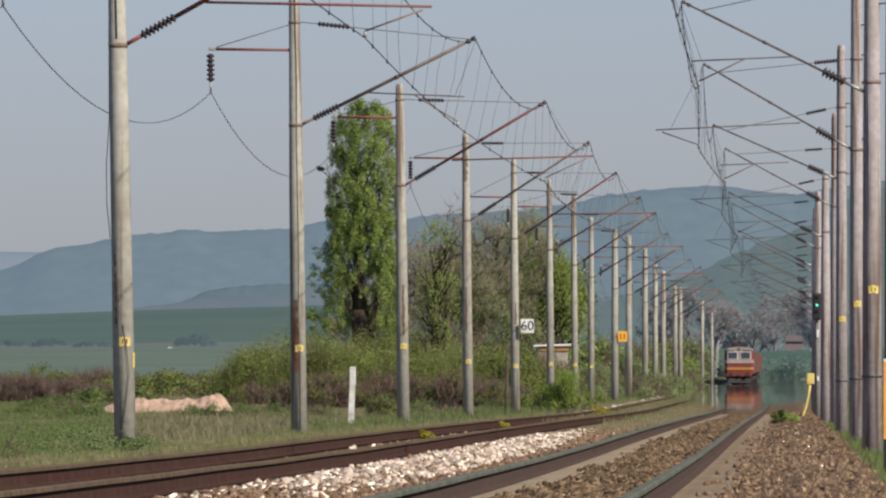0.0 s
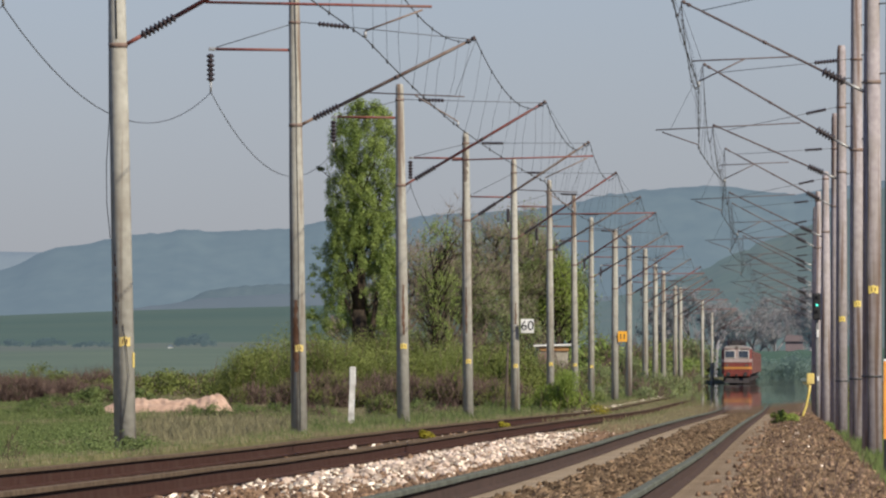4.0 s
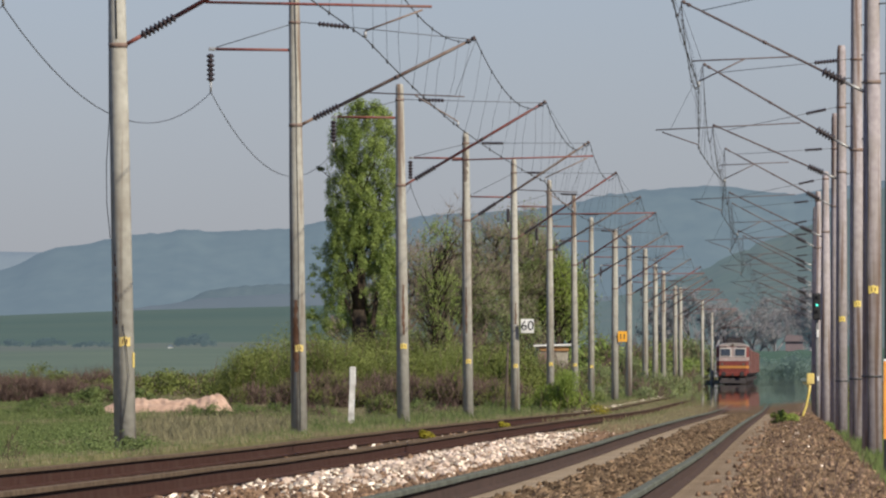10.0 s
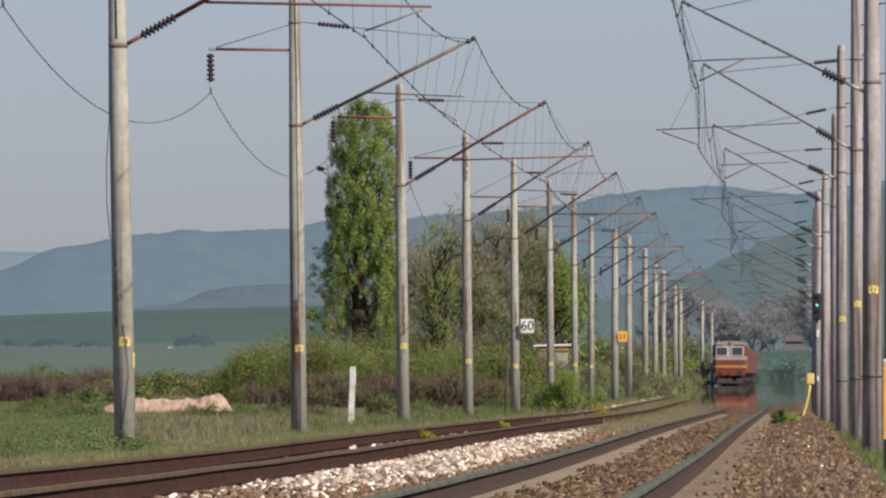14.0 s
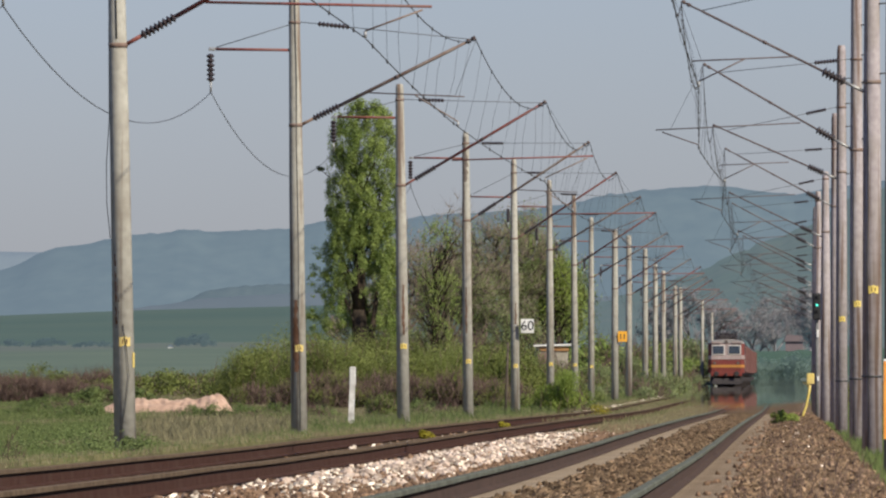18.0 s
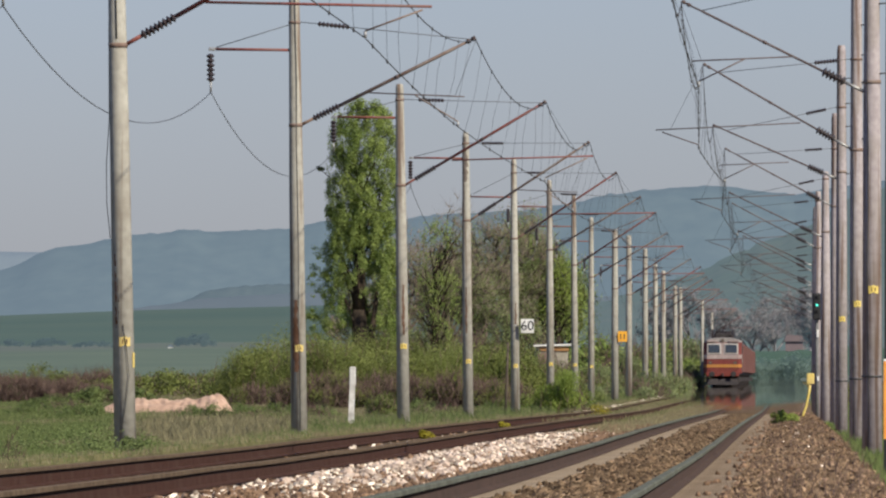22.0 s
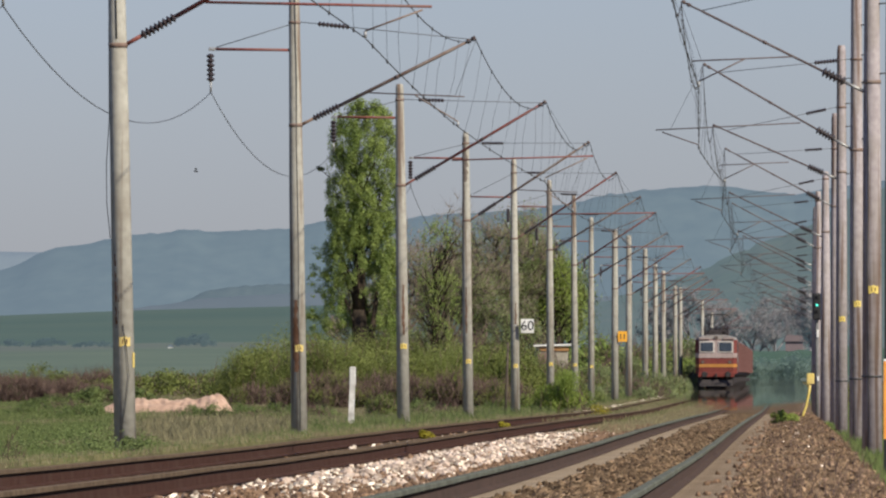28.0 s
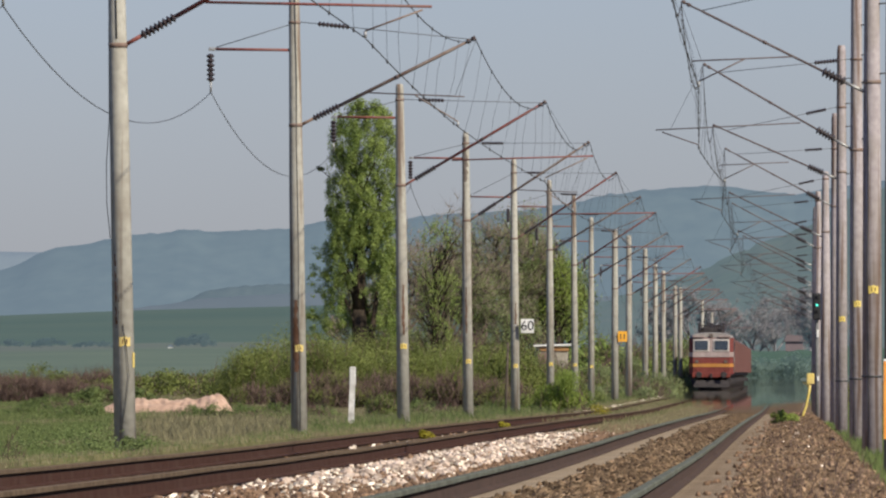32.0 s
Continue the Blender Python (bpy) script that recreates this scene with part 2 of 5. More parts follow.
def tube(pts, r, n=4):
    """A thin tube along a run of points."""
    bm = bmesh.new()
    rings = []
    for i, p in enumerate(pts):
        d = Vector(pts[min(i + 1, len(pts) - 1)]) - Vector(pts[max(i - 1, 0)])
        q = d.to_track_quat("Z", "Y")
        rings.append([bm.verts.new(Vector(p) + q @ Vector((r * math.cos(2 * math.pi * (k + 0.5) / n), r * math.sin(2 * math.pi * (k + 0.5) / n), 0))) for k in range(n)])
    for r0, r1 in zip(rings, rings[1:]):
        for k in range(n):
            bm.faces.new((r0[k], r0[(k + 1) % n], r1[(k + 1) % n], r1[k])).smooth = True
    bm.faces.new(rings[0][::-1])
    bm.faces.new(rings[-1])
    return bm


def box(c, s, bevel=0.0, bm=None, rot=None):
    bm = bm or bmesh.new()
    m = Matrix.Translation(c) @ (rot.to_4x4() if rot else Matrix()) @ Matrix.Diagonal((*s, 1))
    vs = bmesh.ops.create_cube(bm, size=1, matrix=m)["verts"]
    if bevel:
        es = {e for v in vs for e in v.link_edges}
        bmesh.ops.bevel(bm, geom=list(es), offset=bevel, segments=2, affect='EDGES', profile=0.6)
    return bm


def loft(sections, bm=None, cap=True, smooth=False):
    """Faces between rings of points of equal number."""
    bm = bm or bmesh.new()
    rings = [[bm.verts.new(p) for p in s] for s in sections]
    n = len(rings[0])
    for r0, r1 in zip(rings, rings[1:]):
        for i in range(n):
            bm.faces.new((r0[i], r0[(i + 1) % n], r1[(i + 1) % n], r1[i])).smooth = smooth
    if cap:
        bm.faces.new(rings[0][::-1])
        bm.faces.new(rings[-1])
    bmesh.ops.recalc_face_normals(bm, faces=bm.faces[:])
    return bm


# ---- the lie of the land ----
GRADE_Y = [-300, 100, 140, 200, 280, 360, 430, 600, 876, 991, 1106, 1222, 1337, 2000, 5000]
GRADE_Z = [0, 0, 0.025, 0.12, 0.205, 0.265, 0.34, 0.75, 1.5, 1.81, 2.12, 2.36, 2.55, 4.6, 14.2]


def rail_z(y):
    """Height of the rails along the line: level near the eye, then a gentle climb."""
    def lin(v):
        return np.interp(v, GRADE_Y, GRADE_Z)
    return float(np.mean([lin(y + d) for d in (-24, -12, 0, 12, 24)]))


LEFT, RIGHT = -5.70, -1.74            # centres of the two tracks
LAND_Y = [-300, 100, 450, 1337, 1900, 2600, 3600, 4900]
LAND_Z = [-0.35, -0.30, 0.25, 3.1, 4.6, 5.0, 6.0, 8.0]


def land(x, y):
    """Height of the meadow at a place."""
    z = float(np.interp(y, LAND_Y, LAND_Z))
    if x > 1.0:
        z = rail_z(y) - 0.55 - 0.02 * min(x - 1.0, 20)
    elif x > -8.2:
        z = rail_z(y) - 0.62
    else:
        t = min((-8.2 - x) / 3.0, 1.0)
        z = (rail_z(y) - 0.10) * (1 - t) + z * t + 0.10 * noise.noise((x * 0.25, y * 0.05, 1.0)) * t
    return z


def build_ground():
    xs = [-2600, -1600, -900, -500, -300, -200, -140, -100, -75, -60, -50, -42, -35, -30, -26, -22, -19, -16.5, -14, -12.4, -11.2, -10.2, -9.3, -8.6, -8.2, -8.0, -3, 1.0, 1.8, 3, 5, 8, 12, 20, 40, 80, 160, 320, 700, 1500, 2600]
    ys = [-300, -150, -60, 0, 40]
    y = 60.0
    while y < 4900:
        ys.append(y)
        y *= 1.045
    ys.append(4900)
    v = [(x, y, land(x, y)) for y in ys for x in xs]
    w = len(xs)
    f = [(j * w + i, j * w + i + 1, (j + 1) * w + i + 1, (j + 1) * w + i) for j in range(len(ys) - 1) for i in range(w - 1)]
    ob = mesh_np("ground", v, f, GROUND)
    for p in ob.data.polygons:
        p.use_smooth = True
    tagged(ob, "flat green and brown meadow land beside the railway", "ground", kind="structure")


BED_X = [-8.4, -7.9, -7.35, -6.9, -5.7, -4.6, -3.75, -2.95, -2.4, -1.74, -1.0, -0.40, 0.05, 0.5, 0.9, 1.35]
BED_H = [-0.55, -0.40, -0.19, -0.18, -0.20, -0.22, -0.20, -0.19, -0.20, -0.15, -0.20, -0.19, -0.13, -0.16, -0.32, -0.60]


def bed_z(x, y):
    rough = 0.05 * max(0.0, min(1.0, (x + 0.35) / 0.3)) if x < 0.95 else 0.03
    return rail_z(y) + float(np.interp(x, BED_X, BED_H)) + rough * (noise.noise((x * 2.2, y * 0.22, 3.0)) + 0.6 * noise.noise((x * 5.0, y * 0.7, 8.0)))


def build_bed():
    ys = [-60.0, -30.0, 0.0, 20.0]
    while ys[-1] < 1900:
        ys.append(ys[-1] * 1.008)
    v = [(x, y, bed_z(x, y)) for y in ys for x in BED_X]
    w = len(BED_X)
    f = [(j * w + i, j * w + i + 1, (j + 1) * w + i + 1, (j + 1) * w + i) for j in range(len(ys) - 1) for i in range(w - 1)]
    ob = mesh_np("ballast_bed", v, f, BED)
    return tagged(ob, "brown stony ballast bed under two railway tracks", "ballast", kind="structure")


def rail(x, name_label, side, tread):
    """A flat-bottomed rail that follows the grade."""
    prof = [(-0.075, -0.165), (0.075, -0.165), (0.075, -0.15), (0.012, -0.135), (0.010, -0.066), (0.010, -0.045), (0.036, -0.035), (0.036, -0.006), (0.028, 0.0), (-0.028, 0.0), (-0.036, -0.006), (-0.036, -0.035), (-0.010, -0.045), (-0.012, -0.135), (-0.075, -0.15)]
    bm = bmesh.new()
    rings = []
    y = -60.0
    while y < 1900:
        z = rail_z(y) + 0.006 * noise.noise((x, y * 0.08, 3.0))
        rings.append([bm.verts.new((x + px, y, z + pz)) for px, pz in prof])
        y = y + 3.0 if y < 450 else y * 1.02
    n = len(prof)
    for r0, r1 in zip(rings, rings[1:]):
        for i in range(n):
            f = bm.faces.new((r0[i], r1[i], r1[(i + 1) % n], r0[(i + 1) % n]))
            # faces 4 and 5, below the head, take the painted shade
            f.material_index = 1 if i in (6, 7, 8, 9) else 2 if i in (4, 5) else 0
    bm.faces.new(rings[0])
    bm.faces.new(rings[-1][::-1])
    bmesh.ops.recalc_face_normals(bm, faces=bm.faces[:])
    tagged(part("rail", bm, [side, tread, RAIL_HEAD_SHADE]), name_label, "rail", "railway rails", "structure")


def backdrop(name, dist, xs, ridge, foot, material, label, rough=1.0, rows=16, run=110.0, step=2.5):
    """A long slope of hills: ridge heights between given places, with an uneven wooded top."""
    v, f = [], []
    cols = int((xs[-1] - xs[0]) / step) + 1
    for i in range(cols):
        x = xs[0] + i * step
        top = float(np.interp(x, xs, ridge)) + min(rough, 1.0) * 1.4 * noise.noise((x * 0.012, dist, 0)) + rough * (0.7 * noise.noise((x * 0.06, dist, 5)) + 1.1 * abs(noise.noise((x * 0.17, dist, 9))) + 0.6 * noise.noise((x * 0.4, dist, 3)))
        for j in range(rows):
            t = j / (rows - 1)
            s = t ** 0.8
            bulge = rough * 0.45 * noise.noise((x * 0.03, t * 4, dist)) * math.sin(math.pi * t)
            v.append((x, dist - run * (1 - t), foot + (top - foot) * s + bulge))
        v.append((x, dist + run * 0.5, foot))
    w = rows + 1
    for i in range(cols - 1):
        for j in range(rows):
            f.append((i * w + j, (i + 1) * w + j, (i + 1) * w + j + 1, i * w + j + 1))
    ob = mesh_np(name, v, f, material)
    return tagged(ob, label, "hills", kind="structure")


def mirage():
    """Mirror sheet in place of hot air; reflects what stands on the far rails."""
    m = bpy.data.materials.new("hot_air_mirror")
    m.use_nodes = True
    n, l = m.node_tree.nodes, m.node_tree.links
    p = n["Principled BSDF"]
    p.inputs["Base Color"].default_value = (0.86, 0.87, 0.86, 1)
    p.inputs["Metallic"].default_value, p.inputs["Roughness"].default_value = 1.0, 0.013
    co = n.new("ShaderNodeTexCoord")
    sep = n.new("ShaderNodeSeparateXYZ")
    l.new(co.outputs["Object"], sep.inputs[0])
    nz = n.new("ShaderNodeTexNoise")
    mp = n.new("ShaderNodeMapping")
    mp.inputs["Scale"].default_value = (1.6, 0.05, 1.0)
    l.new(co.outputs["Object"], mp.inputs["Vector"])
    l.new(mp.outputs[0], nz.inputs["Vector"])
    nz.inputs["Scale"].default_value, nz.inputs["Detail"].default_value = 1.0, 3.0
    # it sets in nearest between the main rails, further off to both sides
    side = n.new("ShaderNodeMath")
    side.inputs[1].default_value = -RIGHT
    l.new(sep.outputs["X"], side.inputs[0])
    away = n.new("ShaderNodeMath")
    away.operation = 'ABSOLUTE'
    l.new(side.outputs[0], away.inputs[0])
    start = n.new("ShaderNodeMath")
    start.operation = 'MULTIPLY'
    start.inputs[1].default_value = -45.0
    l.new(away.outputs[0], start.inputs[0])
    add = n.new("ShaderNodeMath")
    l.new(sep.outputs["Y"], add.inputs[0])
    l.new(start.outputs[0], add.inputs[1])
    jag = n.new("ShaderNodeMath")
    jag.operation = 'MULTIPLY_ADD'
    jag.inputs[1].default_value = 90.0
    l.new(nz.outputs["Fac"], jag.inputs[0])
    l.new(add.outputs[0], jag.inputs[2])
    mr = n.new("ShaderNodeMapRange")
    mr.inputs["From Min"].default_value, mr.inputs["From Max"].default_value = 390.0, 480.0
    mr.inputs["To Max"].default_value = 0.97
    l.new(jag.outputs[0], mr.inputs["Value"])
    # it mirrors at a grazing sight alone and is clear from above
    fr = n.new("ShaderNodeFresnel")
    fr.inputs["IOR"].default_value = 1.012
    mul = n.new("ShaderNodeMath")
    mul.operation = 'MULTIPLY'
    l.new(fr.outputs[0], mul.inputs[0])
    l.new(mr.outputs[0], mul.inputs[1])
    clear = n.new("ShaderNodeBsdfTransparent")
    mx = n.new("ShaderNodeMixShader")
    l.new(mul.outputs[0], mx.inputs[0])
    l.new(clear.outputs[0], mx.inputs[1])
    l.new(p.outputs[0], mx.inputs[2])
    l.new(mx.outputs[0], n["Material Output"].inputs["Surface"])
    xs = [-7.6 + 0.4 * i for i in range(23)]
    ys = [300 + 5.0 * j for j in range(342)]
    def layer(y):
        # the sheet is lifted from 350 to 876 m so reflections fall lower
        return float(np.mean([max(rail_z(y + d) + 0.03, np.interp(y + d, [350, 876], [0.288, 1.53]) if 350 < y + d < 876 else 0.0) for d in (-20, -10, 0, 10, 20)]))
    v = [(x, y, layer(y) + 0.0016 * noise.noise((x * 0.7, y * 0.02, 2.0)) + 0.0003 * noise.noise((x * 2.0, y * 0.12, 6.0))) for y in ys for x in xs]
    w = len(xs)
    f = [(j * w + i, j * w + i + 1, (j + 1) * w + i + 1, (j + 1) * w + i) for j in range(len(ys) - 1) for i in range(w - 1)]
    ob = mesh_np("heat_mirage", v, f, m)
    for q in ob.data.polygons:
        q.use_smooth = True
    tagged(ob, "mirroring shimmer of hot air over the far tracks", "mirage", kind="structure")


# ---- masts ----
def insulator(bm, a, b, r, ribs):
    prof = [(0, 0.018)]
    for k in range(ribs):
        t = (k + 0.5) / ribs
        d = 0.5 / ribs
        prof += [(t - d * 0.9, r * 0.45), (t - d * 0.2, r), (t + d * 0.2, r), (t + d * 0.9, r * 0.45)]
    prof.append((1, 0.018))
    return lathe(bm, a, b, prof, 8, False)


def pole_r(z, H, r0, r1):
    """Radius of a spun concrete pole at a height."""
    return float(np.interp((z + 0.5) / (H + 0.5), [0, 0.55, 1], [r0, r0 * 0.86, r1]))


def mast(side, x, y, foot, top, e, push, lean=0.0, feeder=False, rise=1.6, tz=0.0, red=False, r0=0.145, r1=0.09, wide=1.0, label="", fz=0.0, cz=0.0, dr=0.0, dx=0.0, dz=0.0, gx=0.0, gz=0.0):
    """An overhead-line mast. side: +1 when its arm reaches to +x. e: height offset of the fittings.
    fz, cz: feeder bracket and contact clamp; dr, dx, dz: root and tip of the arm; gx, gz: end and root of the registration tube."""
    s = side
    th = empty("catenary_mast", pose(x, y, foot), label, "mast", "overhead line masts")
    k = s * wide
    zb = e - foot

    def at(h):
        return lean * (h / 8.0)

    def pt(dx, h, dy=0.0):
        return (k * dx + at(h + zb), dy, h + zb)
    H = top - foot
    ra = pole_r(5.5 + zb, H, r0, r1) * 1.07
    rs = pole_r(7.2 + zb, H, r0, r1) * 1.07
    part("pole", lathe(bmesh.new(), (0, 0, -0.5), (at(H), 0, H), [(0, r0), (0.55, r0 * 0.86), (0.985, r1), (1, r1 * 0.8)], 14), CONCRETE if s > 0 else CONCRETE_GREY, th)
    # hinged arm with its long insulator
    bm = bmesh.new()
    a, b = Vector(pt(0.10, (5.50 if feeder or push else 5.32) + dr)), Vector(pt(3.06 + dx, 5.50 + rise + dz))
    tr = 0.031 if s > 0 else 0.020
    i0, i1 = (0.07, 0.215) if s > 0 else (0.115, 0.235)
    lathe(bm, a.lerp(b, i1), b, [(0, tr), (0.85, tr), (0.86, tr * 0.76), (1, tr * 0.76)], 7)
    arm = part("cantilever_arm", bm, RED_PAINT if red else RUSTY_TUBE if s > 0 else DARK_TUBE, th)
    part("arm_root", rod(a, a.lerp(b, i0 + 0.005), 0.030), (RED_PAINT if red else RUSTY_TUBE) if s > 0 else STEEL, arm)
    part("arm_insulator", insulator(bmesh.new(), a.lerp(b, i0), a.lerp(b, i1), 0.062 if s > 0 else 0.080, 8 if s > 0 else 6), INSULATOR, arm)
    part("arm_collar", lathe(bmesh.new(), pt(0, 5.46 + dr), pt(0, 5.52 + dr), [(0, ra), (1, ra)], 12), RUSTY_TUBE, arm)
    for q, r in ((0.965, 0.045), (0.995, 0.048), (0.55, 0.042)):
        m = a.lerp(b, q)
        part("arm_clamp", rod(m - (b - a).normalized() * 0.035, m + (b - a).normalized() * 0.035, r if s > 0 else r * 0.75), DARK_TUBE, arm)
    # top stay with its insulator
    c, d = Vector(pt(0.1, 7.22)), Vector(pt(3.08 + dx, 5.47 + rise + dz))
    q = d if s > 0 else a.lerp(b, 0.9)
    stay = part("top_stay", tube([c, q], 0.009), WIRE, th)
    part("stay_insulator", insulator(bmesh.new(), c.lerp(q, 0.10), c.lerp(q, 0.28), 0.045, 8), INSULATOR, stay)
    part("stay_collar", lathe(bmesh.new(), pt(0, 7.19), pt(0, 7.24), [(0, rs), (1, rs)], 12), RUSTY_TUBE, stay)
    # registration tube and steady arm
    if push:
        g0, g1 = pt(1.12, 5.94 + tz + gz), pt(4.02 + gx, 5.80 + tz * 1.8)
        s0, s1 = pt(3.90 + gx, 5.76 + tz * 1.8), pt(3.16, 5.50 + cz)
    else:
        g0, g1 = pt(1.26, 5.90 + tz), pt(2.92, 5.83 + tz)
        s0, s1 = pt(2.06, 5.86 + tz), pt(2.80, 5.50)
    part("registration_tube", rod(g0, g1, 0.020 if s > 0 and red else 0.013), RED_PAINT if red else DARK_TUBE, th)
    part("steady_arm", rod(s0, s1, 0.014), RUSTY_TUBE if s > 0 else DARK_TUBE, th)
    part("hanger_wire", tube([Vector(g1) * 0.9 + Vector(g0) * 0.1, d], 0.005), WIRE, th)
    part("contact_clamp", rod(s1, Vector(s1) - Vector((0, 0, 0.09)), 0.02), STEEL, th)
    if feeder:
        # bracket to the outer side that carries the feeder line
        br = part("feeder_bracket", rod(pt(0, 6.70 + fz), pt(-1.38, 6.72 + fz), 0.028), RED_PAINT, th)
        part("bracket_tie", tube([pt(0, 7.2), pt(-1.36, 6.75 + fz)], 0.010), WIRE, br)
        part("bracket_end", box(pt(-1.43, 6.72 + fz), (0.12, 0.06, 0.06), 0.015), STEEL, br)
        part("hanging_insulator", insulator(bmesh.new(), pt(-1.46, 6.64 + fz), pt(-1.46, 6.16 + fz), 0.07, 6), INSULATOR, br)
        part("suspension_clamp", rod(pt(-1.46, 6.16 + fz), pt(-1.46, 5.97 + fz), 0.02), STEEL, br)
    return th, {"contact": Vector((x, y, foot)) + Vector(s1) - Vector((0, 0, 0.09)), "carrier": Vector((x, y, foot)) + d,
                "feed": Vector((x, y, foot)) + Vector(pt(-1.46, 5.97 + fz))}


def band(th, z, r, h, x=0.0, material=None, name="number_patch"):
    """A painted patch round a mast with dark strokes on it."""
    bm = bmesh.new()
    lo, hi = (-1.95, -0.9) if material is None else (-3.1, 0.1)
    cols = []
    for i in range(9):
        a = lo + (hi - lo) * i / 8
        jag = 0.012 * math.sin(i * 5.1) if material is None else 0
        cols.append([bm.verts.new((x + (r + d) * math.cos(a), (r + d) * math.sin(a), z + s * h / 2 + jag)) for d in (0.0, 0.004) for s in (-1, 1)])
    for c0, c1 in zip(cols, cols[1:]):
        for q in ((0, 1), (1, 3), (3, 2), (2, 0)):
            bm.faces.new((c0[q[0]], c1[q[0]], c1[q[1]], c0[q[1]]))
    bmesh.ops.recalc_face_normals(bm, faces=bm.faces[:])
    p = part(name, bm, material or YELLOW, th)
    for a in (-1.62, -1.25) if material is None else ():
        part("stroke", box((x + (r + 0.003) * math.cos(a), (r + 0.003) * math.sin(a), z), (0.014, 0.008, h * 0.5)), RUST, p)


def stain(th, z0, z1, a0, a1, H, lean=0.0, material=None, label="dark brown rust run on the concrete"):
    """A run of rust down a mast, ragged at its ends."""
    bm = bmesh.new()
    rows = []
    for i in range(15):
        t = i / 14
        z = z0 + (z1 - z0) * t
        w = (0.55 + 0.45 * math.sin(math.pi * min(1, t * 1.3))) * (0.85 + 0.3 * math.sin(i * 2.7))
        mid, half = (a0 + a1) / 2 + 0.06 * math.sin(i * 1.1), (a1 - a0) / 2 * w
        row = []
        r = pole_r(z, H, 0.145, 0.09)
        for k in range(5):
            a = mid + half * (k / 2 - 1)
            row.append(bm.verts.new((lean * z / 8 + (r + 0.003) * math.cos(a), (r + 0.003) * math.sin(a), z)))
        rows.append(row)
    for q0, q1 in zip(rows, rows[1:]):
        for k in range(4):
            bm.faces.new((q0[k], q0[k + 1], q1[k + 1], q1[k]))
    part("rust_stain", bm, material or RUST, th, label)


def hang(a, b, sag, n=12):
    return [Vector(a).lerp(Vector(b), i / n) - Vector((0, 0, sag * 4 * (i / n) * (1 - i / n))) for i in range(n + 1)]


def span(p0, p1, near, group):
    """One span of the overhead line: carrier, contact wire and droppers."""
    th = empty("catenary_span", Matrix.Translation(p0["contact"]), "dark thin overhead contact line hung between two masts", "overhead wire", group)
    o = p0["contact"]
    sag = 0.85 if group.endswith("main track") else 0.52
    part("carrier_wire", tube([p - o for p in hang(p0["carrier"], p1["carrier"], sag)], 0.009), WIRE, th)
    part("contact_wire", tube([p - o for p in hang(p0["contact"], p1["contact"], 0.05, 4)], 0.008), WIRE, th)
    if near:
        m, c = hang(p0["carrier"], p1["carrier"], sag, 16), hang(p0["contact"], p1["contact"], 0.05, 16)
        for i in range(1, 16, 2):
            bend = (m[i] + c[i]) / 2 + Vector((0.05 * math.sin(i * 2.1), 0, 0))
            bm = tube([m[i] - o, bend - o, c[i] - o], 0.0032, 3)
            for e in (m[i], c[i]):
                lathe(bm, e - o - Vector((0, 0, 0.03)), e - o + Vector((0, 0, 0.03)), [(0, 0.008), (0.5, 0.017), (1, 0.008)], 5)
            part("dropper", bm, WIRE, th)


# left row: distance, place across, top, fittings, lean
LROW = [(158.5, -8.50, 8.2, -0.37, -0.16), (214.4, -8.50, 8.0, -0.09, -0.10), (272, -8.50, 7.54, -0.02, -0.10), (326.4, -8.50, 7.66, 0.16, -0.08),
        (382, -8.50, 8.05, 0.42, -0.06), (438, -8.50, 8.42, 0.72, -0.06), (487, -8.50, 8.70, 0.72, -0.06), (526, -8.50, 8.42, 0.65, 0.0),
        (596, -8.50, 8.86, 0.80, 0.0), (647, -8.50, 9.30, 0.95, 0.0), (719, -8.50, 9.50, 1.15, 0.0), (772, -8.50, 9.2, 1.3, 0.0), (820, -8.50, 9.3, 1.4, 0.0)]


